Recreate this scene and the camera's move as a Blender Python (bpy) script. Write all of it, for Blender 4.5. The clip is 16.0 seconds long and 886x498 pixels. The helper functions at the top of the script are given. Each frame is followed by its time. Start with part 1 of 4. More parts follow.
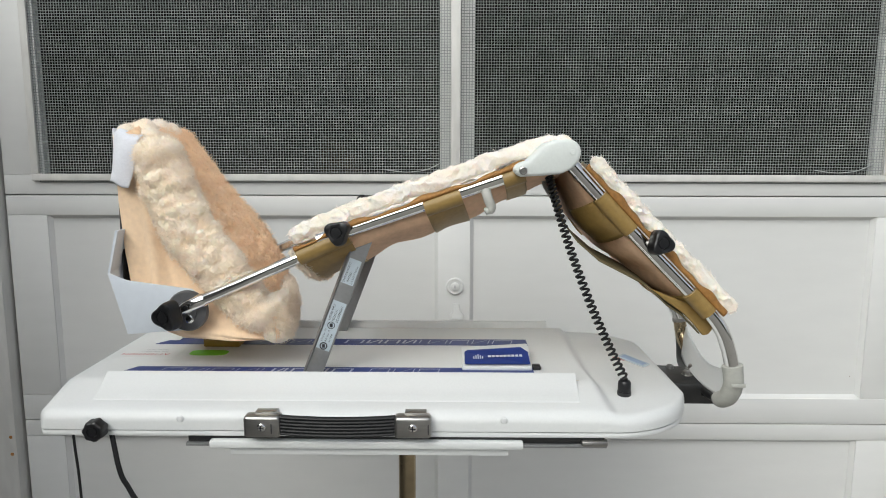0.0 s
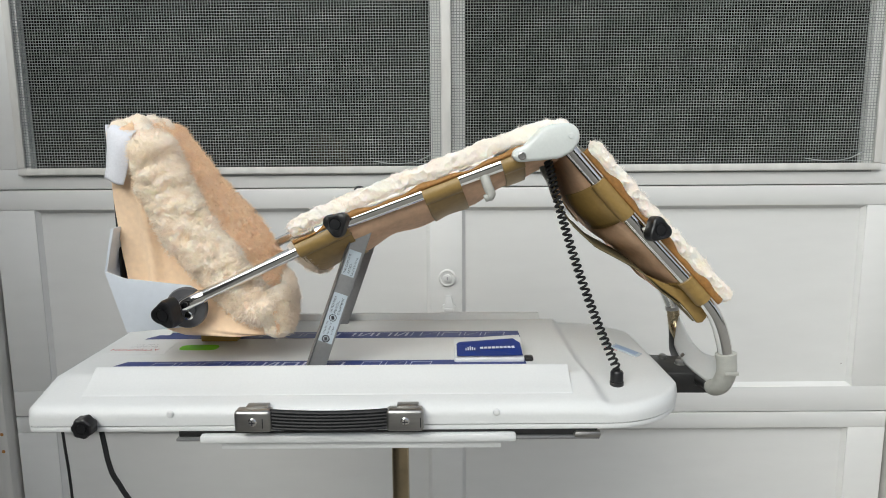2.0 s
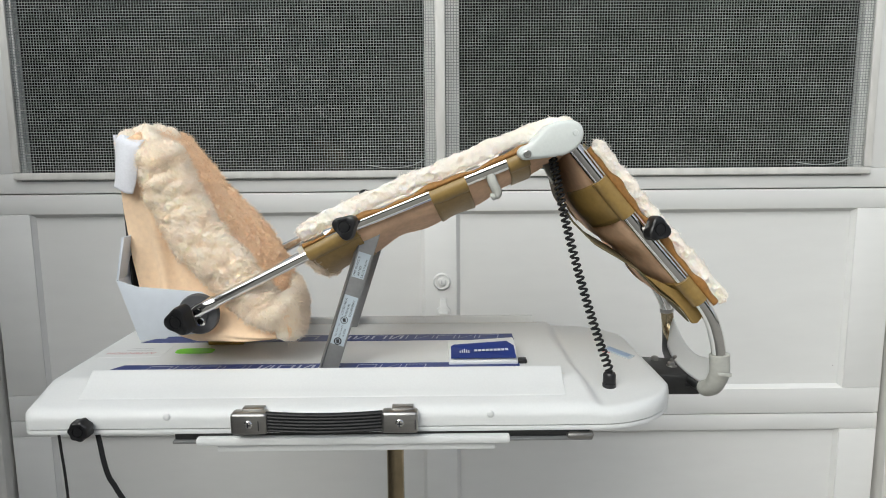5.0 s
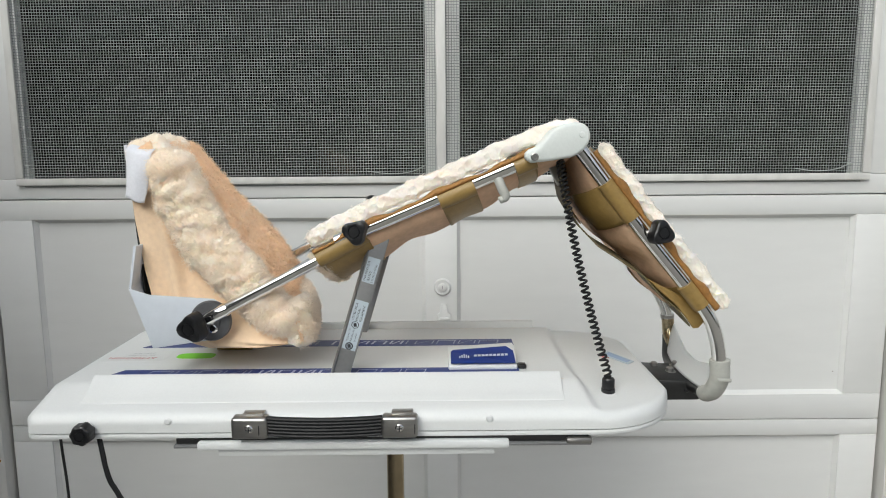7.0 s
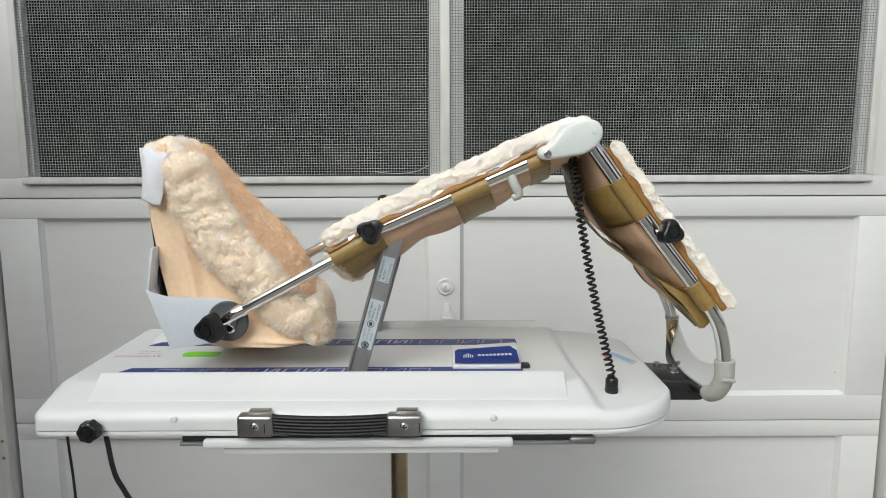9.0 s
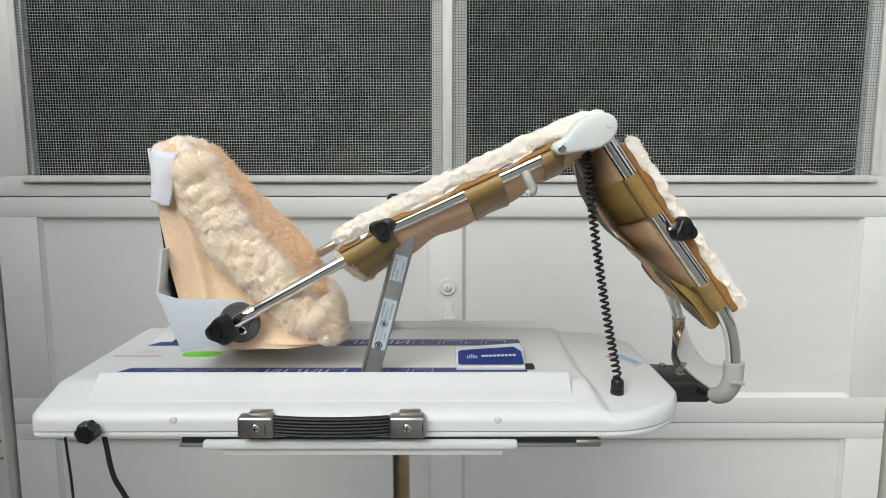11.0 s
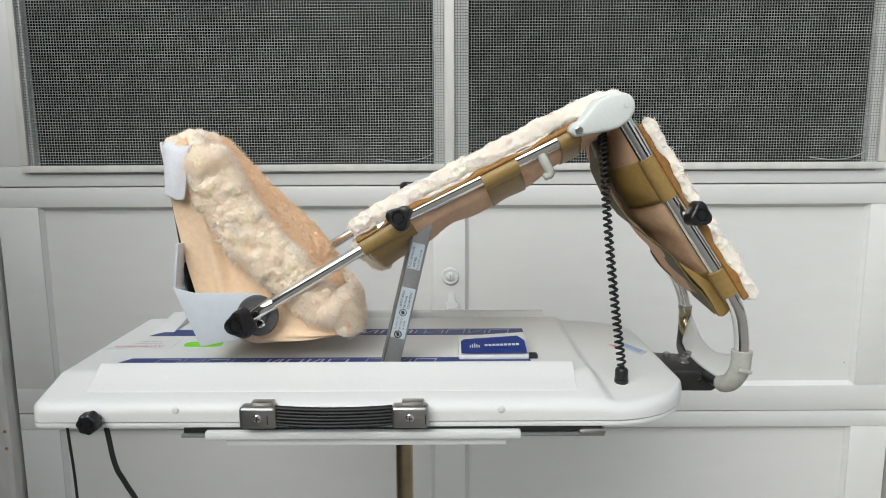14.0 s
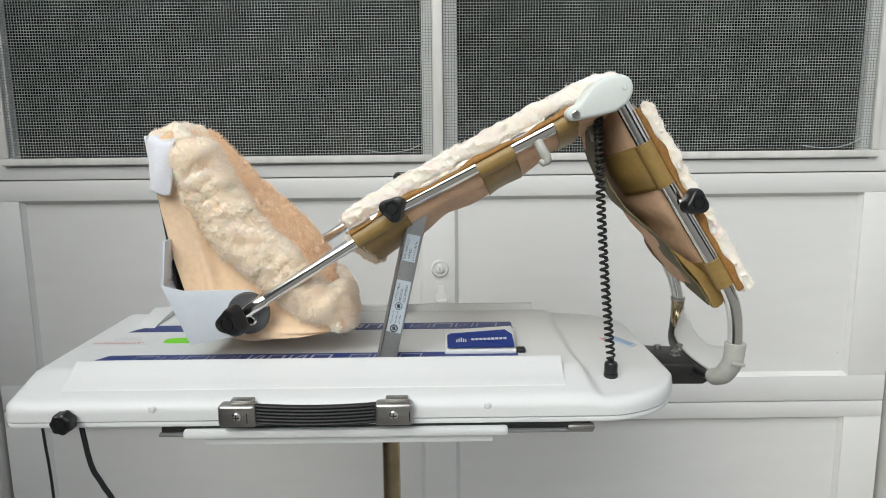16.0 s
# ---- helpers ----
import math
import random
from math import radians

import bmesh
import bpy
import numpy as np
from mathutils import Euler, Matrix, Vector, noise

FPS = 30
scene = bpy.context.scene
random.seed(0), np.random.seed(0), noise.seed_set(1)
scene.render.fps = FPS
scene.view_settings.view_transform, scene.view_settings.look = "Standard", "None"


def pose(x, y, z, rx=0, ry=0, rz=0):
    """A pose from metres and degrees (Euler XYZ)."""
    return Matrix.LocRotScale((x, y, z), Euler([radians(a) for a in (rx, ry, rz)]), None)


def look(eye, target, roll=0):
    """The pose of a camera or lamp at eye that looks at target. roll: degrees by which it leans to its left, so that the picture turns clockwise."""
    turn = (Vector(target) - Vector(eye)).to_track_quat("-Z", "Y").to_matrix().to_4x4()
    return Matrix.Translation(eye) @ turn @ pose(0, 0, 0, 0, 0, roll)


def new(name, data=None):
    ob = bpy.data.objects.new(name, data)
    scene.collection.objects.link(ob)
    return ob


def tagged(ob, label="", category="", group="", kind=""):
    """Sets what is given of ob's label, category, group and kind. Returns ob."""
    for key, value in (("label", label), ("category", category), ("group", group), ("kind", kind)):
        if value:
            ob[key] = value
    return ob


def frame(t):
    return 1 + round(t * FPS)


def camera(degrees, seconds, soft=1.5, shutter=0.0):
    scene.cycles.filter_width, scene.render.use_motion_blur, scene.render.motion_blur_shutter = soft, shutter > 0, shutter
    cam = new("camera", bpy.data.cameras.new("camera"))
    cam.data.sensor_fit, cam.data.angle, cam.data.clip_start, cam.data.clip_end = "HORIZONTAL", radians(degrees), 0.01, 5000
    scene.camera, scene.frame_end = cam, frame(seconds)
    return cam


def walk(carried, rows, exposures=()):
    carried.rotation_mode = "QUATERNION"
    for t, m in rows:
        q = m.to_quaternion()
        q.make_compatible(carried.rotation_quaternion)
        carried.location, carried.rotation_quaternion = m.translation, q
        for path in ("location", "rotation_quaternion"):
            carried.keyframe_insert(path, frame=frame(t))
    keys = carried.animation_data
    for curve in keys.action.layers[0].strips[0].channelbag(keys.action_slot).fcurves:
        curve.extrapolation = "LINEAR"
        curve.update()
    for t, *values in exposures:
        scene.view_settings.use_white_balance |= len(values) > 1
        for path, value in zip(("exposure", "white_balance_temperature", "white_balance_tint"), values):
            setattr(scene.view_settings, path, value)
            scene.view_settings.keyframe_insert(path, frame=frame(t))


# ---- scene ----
cam = camera(65.9, 16.0, soft=1.0)
PATH = [
    (0, (-0.02, -1.645, 1.208), (-0.041, 0.335, 0.924), 0.1),
    (0.5, (-0.019, -1.65, 1.21), (-0.028, 0.33, 0.927), -0.1),
    (1, (-0.02, -1.642, 1.207), (-0.029, 0.337, 0.917), -0.1),
    (1.5, (-0.015, -1.64, 1.208), (-0.018, 0.337, 0.911), -0.4),
    (2, (-0.017, -1.639, 1.207), (-0.018, 0.337, 0.899), -0.4),
    (2.5, (-0.018, -1.642, 1.207), (-0.017, 0.335, 0.906), -0.3),
    (3, (-0.014, -1.645, 1.206), (-0.012, 0.332, 0.897), -0.7),
    (3.5, (-0.014, -1.648, 1.209), (-0.01, 0.33, 0.911), -0.7),
    (4, (-0.016, -1.648, 1.207), (-0.002, 0.33, 0.91), -0.4),
    (6.5, (-0.015, -1.65, 1.209), (-0.002, 0.329, 0.918), -0.5),
    (7, (-0.014, -1.654, 1.209), (-0.004, 0.326, 0.928), -0.4),
    (7.5, (-0.018, -1.657, 1.208), (-0.013, 0.324, 0.932), -0.4),
    (8, (-0.018, -1.659, 1.21), (-0.008, 0.321, 0.926), -0.3),
    (10.5, (-0.02, -1.656, 1.208), (-0.024, 0.325, 0.931), -0.0),
    (11, (-0.023, -1.647, 1.206), (-0.018, 0.333, 0.927), 0.0),
    (11.5, (-0.023, -1.635, 1.203), (-0.022, 0.342, 0.902), -0.1),
    (12, (-0.022, -1.63, 1.203), (-0.023, 0.344, 0.887), -0.3),
    (12.5, (-0.023, -1.633, 1.202), (-0.028, 0.342, 0.887), -0.3),
    (13, (-0.024, -1.636, 1.203), (-0.022, 0.34, 0.894), -0.1),
    (13.5, (-0.023, -1.637, 1.203), (-0.023, 0.339, 0.894), -0.2),
    (14, (-0.022, -1.639, 1.204), (-0.026, 0.337, 0.894), -0.3),
    (14.5, (-0.021, -1.639, 1.202), (-0.02, 0.337, 0.891), -0.3),
    (15, (-0.021, -1.637, 1.203), (-0.018, 0.338, 0.888), -0.3),
    (15.5, (-0.019, -1.629, 1.201), (-0.007, 0.344, 0.872), -0.4),
    (16, (-0.009, -1.616, 1.201), (0.002, 0.356, 0.867), -0.6),
]
walk(cam, [(t, look(eye, target, roll)) for t, eye, target, roll in PATH], exposures=[(0, 0.08), (16, 0.08)])
SHANK_PIVOT = (-0.0946, 1.1228)
SHANK = [(0.0, -0.0944, 1.1233, -0.03), (2.0, -0.0829, 1.1260, 1.11), (4.0, -0.0717, 1.1282, 2.20), (6.0, -0.0604, 1.1300, 3.24), (8.0, -0.0491, 1.1316, 4.25), (10.0, -0.0376, 1.1331, 5.23), (12.0, -0.0257, 1.1345, 6.18), (14.0, -0.0134, 1.1360, 7.13), (16.0, -0.0004, 1.1378, 8.07)]
THIGH_PIVOT = (0.2540, 1.0614)
THIGH = [(0.0, 0.2541, 1.0619, -0.02), (2.0, 0.2595, 1.0655, -1.58), (4.0, 0.2653, 1.0685, -3.09), (6.0, 0.2713, 1.0710, -4.57), (8.0, 0.2775, 1.0732, -6.05), (10.0, 0.2839, 1.0752, -7.55), (12.0, 0.2904, 1.0771, -9.11), (14.0, 0.2970, 1.0791, -10.75), (16.0, 0.3037, 1.0813, -12.50)]
BOOT_PIVOT = (-0.4467, 1.1470)
BOOT = [(0.0, -0.4459, 1.1475, -0.07), (2.0, -0.4349, 1.1437, 0.74), (4.0, -0.4238, 1.1396, 1.71), (6.0, -0.4124, 1.1353, 2.78), (8.0, -0.4008, 1.1309, 3.87), (10.0, -0.3889, 1.1266, 4.93), (12.0, -0.3768, 1.1223, 5.90), (14.0, -0.3643, 1.1183, 6.70), (16.0, -0.3516, 1.1146, 7.28)]
STRUT_PIVOT = (-0.130, 1.097)
STRUT = [(0.0, -0.1298, 1.0975, 0.00), (2.0, -0.1178, 1.0995, 1.15), (4.0, -0.1060, 1.1010, 2.31), (6.0, -0.0943, 1.1023, 3.48), (8.0, -0.0825, 1.1033, 4.61), (10.0, -0.0705, 1.1042, 5.69), (12.0, -0.0581, 1.1050, 6.67), (14.0, -0.0453, 1.1061, 7.52), (16.0, -0.0318, 1.1073, 8.21)]
CORD_TOP = [(0.0, 0.1068, 1.1743), (2.0, 0.1173, 1.1806), (4.0, 0.1277, 1.1866), (6.0, 0.1381, 1.1924), (8.0, 0.1485, 1.1978), (10.0, 0.1588, 1.2030), (12.0, 0.1691, 1.2079), (14.0, 0.1793, 1.2125), (16.0, 0.1894, 1.2169)]

# ---- world, sun ----
world = bpy.data.worlds.new("sky")
scene.world = world
world.use_nodes = True
wn = world.node_tree
sky = wn.nodes.new("ShaderNodeTexSky")
sky.sky_type = "NISHITA"
sky.sun_disc = False
sky.sun_elevation, sky.sun_rotation = radians(42), radians(206)
sky.dust_density, sky.air_density, sky.ozone_density = 3.5, 1.0, 0.8
haze = wn.nodes.new("ShaderNodeHueSaturation")
haze.inputs["Saturation"].default_value = 0.45
wn.links.new(sky.outputs[0], haze.inputs["Color"])
wn.links.new(haze.outputs[0], wn.nodes["Background"].inputs[0])
wn.nodes["Background"].inputs[1].default_value = 0.15
sun = new("sun", bpy.data.lights.new("sun", "SUN"))
sun.data.energy, sun.data.angle, sun.data.color = 1.28, radians(50), (0.87, 1.0, 0.98)
sun.matrix_world = look((-2.4, -4.2, 4.8), (0, 0, 0.8))


# ---- materials ----
def material(name, colour, rough=0.5, metal=0.0, vary=0.08, grain=60.0, stain=3.0, bump=0.15, bump_scale=None, coat=0.0, dirt=None, sheen=0.0, random_amount=0.0, translucent=0.0, stretch=(1, 1, 1), under=0.0):
    """A principled material with colour variation at two scales, uneven gloss and fine relief."""
    m = bpy.data.materials.new(name)
    m.use_nodes = True
    nt = m.node_tree
    N, L = nt.nodes, nt.links
    p = N["Principled BSDF"]
    p.inputs["Metallic"].default_value = metal
    p.inputs["Coat Weight"].default_value = coat
    p.inputs["Sheen Weight"].default_value = sheen
    if under:
        p.inputs["Subsurface Weight"].default_value, p.inputs["Subsurface Scale"].default_value = under, 0.006
        p.inputs["Subsurface Radius"].default_value = (1.0, 0.80, 0.60)
    geo = N.new("ShaderNodeNewGeometry")
    tc = N.new("ShaderNodeTexCoord")
    mp = N.new("ShaderNodeMapping")
    mp.inputs["Scale"].default_value = stretch
    L.new(tc.outputs["Object"], mp.inputs["Vector"])
    big = N.new("ShaderNodeTexNoise")
    big.inputs["Scale"].default_value, big.inputs["Detail"].default_value = stain, 5
    fine = N.new("ShaderNodeTexNoise")
    fine.inputs["Scale"].default_value, fine.inputs["Detail"].default_value = grain, 6
    for n in (big, fine):
        L.new(mp.outputs[0], n.inputs["Vector"])
    add = N.new("ShaderNodeMath")
    add.operation = "ADD"
    L.new(big.outputs["Fac"], add.inputs[0]), L.new(fine.outputs["Fac"], add.inputs[1])
    fac = add.outputs[0]
    if random_amount:
        r = N.new("ShaderNodeMath")
        r.operation = "MULTIPLY_ADD"
        L.new(geo.outputs["Random Per Island"], r.inputs[0])
        r.inputs[1].default_value = random_amount
        L.new(fac, r.inputs[2])
        fac = r.outputs[0]
    ramp = N.new("ShaderNodeMapRange")
    ramp.inputs["From Min"].default_value, ramp.inputs["From Max"].default_value = 0.6, 1.4 + random_amount
    L.new(fac, ramp.inputs["Value"])
    mix = N.new("ShaderNodeMix")
    mix.data_type = "RGBA"
    low = dirt if dirt else tuple(c * (1 - 2 * vary) for c in colour)
    high = tuple(min(1, c * (1 + vary)) for c in colour)
    mix.inputs[6].default_value, mix.inputs[7].default_value = (*low, 1), (*high, 1)
    L.new(ramp.outputs[0], mix.inputs[0])
    L.new(mix.outputs[2], p.inputs["Base Color"])
    rr = N.new("ShaderNodeMapRange")
    rr.inputs["To Min"].default_value, rr.inputs["To Max"].default_value = max(0.02, rough * 0.8), min(1, rough * 1.2)
    L.new(big.outputs["Fac"], rr.inputs["Value"])
    L.new(rr.outputs[0], p.inputs["Roughness"])
    if bump:
        bn = N.new("ShaderNodeTexNoise")
        bn.inputs["Scale"].default_value, bn.inputs["Detail"].default_value = bump_scale or grain, 4
        L.new(mp.outputs[0], bn.inputs["Vector"])
        b = N.new("ShaderNodeBump")
        b.inputs["Strength"].default_value, b.inputs["Distance"].default_value = bump, 0.002
        L.new(bn.outputs["Fac"], b.inputs["Height"])
        L.new(b.outputs[0], p.inputs["Normal"])
    if translucent:
        tr = N.new("ShaderNodeBsdfTranslucent")
        L.new(mix.outputs[2], tr.inputs["Color"])
        ms = N.new("ShaderNodeMixShader")
        ms.inputs[0].default_value = translucent
        L.new(p.outputs[0], ms.inputs[1]), L.new(tr.outputs[0], ms.inputs[2])
        L.new(ms.outputs[0], N["Material Output"].inputs[0])
    return m


DOOR_PAINT = material("door_paint", (0.66, 0.66, 0.645), 0.45, vary=0.025, grain=30, stain=2.2, bump=0.12, bump_scale=45, stretch=(0.25, 1, 1.0))


def specks(m, scale, size, colour):
    """Sparse small flecks of dirt over a material's colour."""
    nt = m.node_tree
    N, L = nt.nodes, nt.links
    p = N["Principled BSDF"]
    old = p.inputs["Base Color"].links[0].from_socket
    tc, vo, lt, mix = N.new("ShaderNodeTexCoord"), N.new("ShaderNodeTexVoronoi"), N.new("ShaderNodeMath"), N.new("ShaderNodeMix")
    mp = N.new("ShaderNodeMapping")
    mp.inputs["Scale"].default_value = (1, 0.02, 1)
    vo.inputs["Scale"].default_value = scale
    lt.operation, lt.inputs[1].default_value = "LESS_THAN", size * scale
    mix.data_type = "RGBA"
    mix.inputs[7].default_value = (*colour, 1)
    L.new(tc.outputs["Object"], mp.inputs["Vector"]), L.new(mp.outputs[0], vo.inputs["Vector"])
    L.new(vo.outputs["Distance"], lt.inputs[0]), L.new(lt.outputs[0], mix.inputs[0])
    L.new(old, mix.inputs[6]), L.new(mix.outputs[2], p.inputs["Base Color"])


specks(DOOR_PAINT, 7.0, 0.0016, (0.30, 0.28, 0.25))
TRIM_PAINT = material("weathered_trim_paint", (0.62, 0.61, 0.58), 0.6, vary=0.09, grain=40, stain=5, bump=0.5, bump_scale=70, stretch=(1, 1, 0.25))
RUST = material("rust", (0.45, 0.20, 0.05), 0.8, vary=0.2)
# slightly darker wire for the right window's screen
DARKER_WIRE = material("darker_galvanised_wire", (0.33, 0.35, 0.338), 0.6, metal=0.1, vary=0.25, grain=18, stain=2.0, bump=0)
WIRE = material("galvanised_wire", (0.385, 0.405, 0.395), 0.55, metal=0.1, vary=0.2, grain=25, stain=2.5, bump=0)
WALL_PAINT = material("wall_paint", (0.6, 0.59, 0.57), 0.7, vary=0.06)
CONCRETE = material("worn_concrete", (0.27, 0.255, 0.23), 0.85, vary=0.12, grain=40, stain=0.8, bump=0.4)
# near-black colour stands for the lack of light inside the garage
DARK_WALL = material("garage_unlit_dark", (0.035, 0.035, 0.033), 0.9, vary=0.3, stain=1.5)
HOUSING = material("white_moulded_plastic", (0.72, 0.73, 0.72), 0.38, vary=0.02, grain=350, stain=6, bump=0.10, bump_scale=700)
# channel floor: more beige than the housing
CHANNEL = material("beige_plastic", (0.70, 0.66, 0.58), 0.42, vary=0.08, grain=160, stain=7, bump=0.08)
KNEE_PLASTIC = material("knee_cover_plastic", (0.70, 0.73, 0.70), 0.4, vary=0.03, grain=300, bump=0.1, bump_scale=600)
BLUE = material("printed_blue", (0.012, 0.035, 0.20), 0.35, vary=0.12, bump=0)
PRINT_WHITE = material("printed_white", (0.55, 0.58, 0.68), 0.45, vary=0.05, bump=0)
PRINT_RED = material("printed_red", (0.55, 0.08, 0.08), 0.5, bump=0)
PRINT_BLACK = material("printed_black", (0.02, 0.02, 0.025), 0.5, bump=0)
PRINT_GREY = material("printed_grey", (0.35, 0.35, 0.37), 0.5, bump=0)
GREEN = material("green_sticker", (0.22, 0.74, 0.03), 0.5, vary=0.08, bump=0)
LABEL = material("paper_label", (0.50, 0.57, 0.62), 0.5, vary=0.04, bump=0)
CHROME = material("chrome", (0.80, 0.79, 0.76), 0.10, metal=1.0, vary=0.04, grain=90, stain=12, bump=0.02)
STEEL = material("brushed_steel", (0.42, 0.41, 0.39), 0.34, metal=1.0, vary=0.10, grain=220, stain=14, bump=0.12, stretch=(0.2, 1, 1))
ALU = material("grey_bar_metal", (0.30, 0.30, 0.30), 0.45, metal=0.55, vary=0.06, grain=200, stain=9, bump=0.06)
BLACK = material("black_plastic", (0.012, 0.012, 0.013), 0.32, vary=0.25, grain=120, bump=0.15)
BLACK_METAL = material("black_painted_metal", (0.018, 0.018, 0.018), 0.38, vary=0.35, grain=60, bump=0.2)
RUBBER = material("black_rubber", (0.011, 0.011, 0.012), 0.55, vary=0.2, grain=150, bump=0.2)
GREYDISK = material("grey_disc_plastic", (0.10, 0.10, 0.105), 0.42, vary=0.2, bump=0.1)
PLATE = material("pale_grey_plate", (0.60, 0.64, 0.69), 0.35, vary=0.03, grain=100, bump=0.05)
GREY_SLEEVE = material("grey_sleeve_plastic", (0.46, 0.46, 0.42), 0.45, vary=0.08, grain=120, bump=0.1)
VELCRO = material("white_velcro", (0.84, 0.85, 0.90), 0.9, vary=0.05, grain=400, bump=0.6, bump_scale=900, sheen=0.3)
LEATHER = material("tan_hide_backing", (0.72, 0.47, 0.30), 0.75, vary=0.10, grain=120, stain=12, bump=0.3, bump_scale=160)
BOOT_HIDE = material("peach_boot_hide", (0.96, 0.70, 0.47), 0.8, vary=0.07, grain=140, stain=14, bump=0.35, bump_scale=120, sheen=0.2)
CUFF = material("amber_vinyl", (0.32, 0.205, 0.065), 0.42, vary=0.12, grain=150, stain=18, bump=0.2, bump_scale=200)
BINDING = material("orange_binding", (0.33, 0.155, 0.038), 0.6, vary=0.25, grain=200, bump=0.4)
OLIVE = material("olive_strap", (0.13, 0.105, 0.05), 0.7, vary=0.15, grain=250, bump=0.4)
AMBER = material("amber_block", (0.40, 0.25, 0.05), 0.4, vary=0.12)
FLEECE = material("cream_fleece", (0.97, 0.91, 0.85), 0.9, vary=0.02, grain=90, stain=18, bump=0, random_amount=0.5, translucent=0.5)
FLEECE_BASE = material("cream_fleece_base", (0.97, 0.88, 0.795), 0.95, vary=0.04, grain=110, stain=25, bump=0.5, bump_scale=260, sheen=0.3, under=0.7)
# mouth wool: more orange than the edge wool, its warm shade is in the colour
BOOT_FLEECE = material("peach_shaded_fleece", (0.98, 0.75, 0.53), 0.9, vary=0.02, bump=0, random_amount=0.3, translucent=0.55)
BOOT_FLEECE_BASE = material("peach_shaded_fleece_base", (0.98, 0.68, 0.44), 0.95, vary=0.05, grain=100, stain=22, bump=0.6, bump_scale=260, sheen=0.2, under=0.6)
BOOT_CREAM = material("boot_cream_fleece", (0.985, 0.89, 0.775), 0.9, vary=0.02, bump=0, random_amount=0.3, translucent=0.55)
BOOT_CREAM_BASE = material("boot_cream_fleece_base", (0.985, 0.845, 0.70), 0.95, vary=0.05, grain=100, stain=22, bump=0.6, bump_scale=260, sheen=0.2, under=0.6)
# brown base colour stands in for dark, golden reflections on chrome
BROWN_TUBE = material("brown_reflection_tube", (0.42, 0.34, 0.22), 0.25, metal=1.0, vary=0.15, stain=20)
# opaque pane; the unlit room behind it is put into its near-black colour
GLASS = material("dark_room_pane", (0.009, 0.0102, 0.0100), 0.06, vary=0.05, stain=3, bump=0)


# ---- mesh tools ----
ORIGIN = {}


def obj(name, bm, mat, origin=(0, 0, 0), smooth=True):
    """A mesh object from a bmesh whose points are in world space."""
    me = bpy.data.meshes.new(name)
    o = Vector(origin)
    for v in bm.verts:
        v.co -= o
    for f in bm.faces:
        f.smooth = smooth
    if smooth:
        for e in bm.edges:
            e.smooth = len(e.link_faces) != 2 or e.calc_face_angle(0) < 0.6
    bm.to_mesh(me)
    bm.free()
    me.materials.append(mat)
    ob = new(name, me)
    ob.location = o
    ORIGIN[ob.name] = o
    return ob


def empty(name, origin):
    ob = new(name)
    ob.location = origin
    ob.empty_display_size = 0.05
    ORIGIN[ob.name] = Vector(origin)
    return ob


def part(name, bm, mat, parent, label="", origin=None, smooth=True):
    base = ORIGIN[parent.name]
    o = Vector(origin) if origin is not None else base
    ob = obj(name, bm, mat, o, smooth)
    ob.parent = parent
    ob.location = o - base
    if label:
        tagged(ob, label)
    return ob


def raw(name, verts, faces, mat, parent=None, origin=None, label="", smooth=False):
    """A mesh object from arrays of points (world space) and faces."""
    base = ORIGIN[parent.name] if parent else Vector((0, 0, 0))
    o = Vector(origin) if origin is not None else base
    me = bpy.data.meshes.new(name)
    me.from_pydata((np.asarray(verts) - np.array(o)).tolist(), [], faces)
    me.materials.append(mat)
    if smooth:
        me.polygons.foreach_set("use_smooth", [True] * len(me.polygons))
    ob = new(name, me)
    ob.location = o - base
    ORIGIN[ob.name] = o
    if parent:
        ob.parent = parent
    if label:
        tagged(ob, label)
    return ob


def bevel(bm, geom, width, segments=2, limit=0.5):
    if width <= 0:
        return
    es = [e for e in geom if len(e.link_faces) == 2 and e.calc_face_angle(0) > limit]
    bmesh.ops.bevel(bm, geom=es, offset=width, segments=segments, affect="EDGES", profile=0.5, clamp_overlap=True)


def box(x0, x1, y0, y1, z0, z1, width=0.0, bm=None, segments=2):
    bm = bm or bmesh.new()
    r = bmesh.ops.create_cube(bm, size=1, matrix=Matrix.Translation(((x0 + x1) / 2, (y0 + y1) / 2, (z0 + z1) / 2)) @ Matrix.Diagonal((x1 - x0, y1 - y0, z1 - z0, 1)))
    bevel(bm, list({e for v in r["verts"] for e in v.link_edges}), width, segments)
    return bm


def prism(outline, a, b, axis="y", width=0.0, bm=None, segments=2):
    """An outline of (x, z), (x, y) or (y, z) pairs drawn out along the third axis from a to b."""
    bm = bm or bmesh.new()
    place = {"y": lambda p, d: (p[0], d, p[1]), "z": lambda p, d: (p[0], p[1], d), "x": lambda p, d: (d, p[0], p[1])}[axis]
    r0 = [bm.verts.new(place(p, a)) for p in outline]
    r1 = [bm.verts.new(place(p, b)) for p in outline]
    n = len(outline)
    fs = [bm.faces.new(r0), bm.faces.new(r1[::-1])]
    for i in range(n):
        fs.append(bm.faces.new((r0[i], r1[i], r1[(i + 1) % n], r0[(i + 1) % n])))
    bmesh.ops.recalc_face_normals(bm, faces=fs)
    bevel(bm, list({e for f in fs for e in f.edges}), width, segments, 0.35)
    return bm


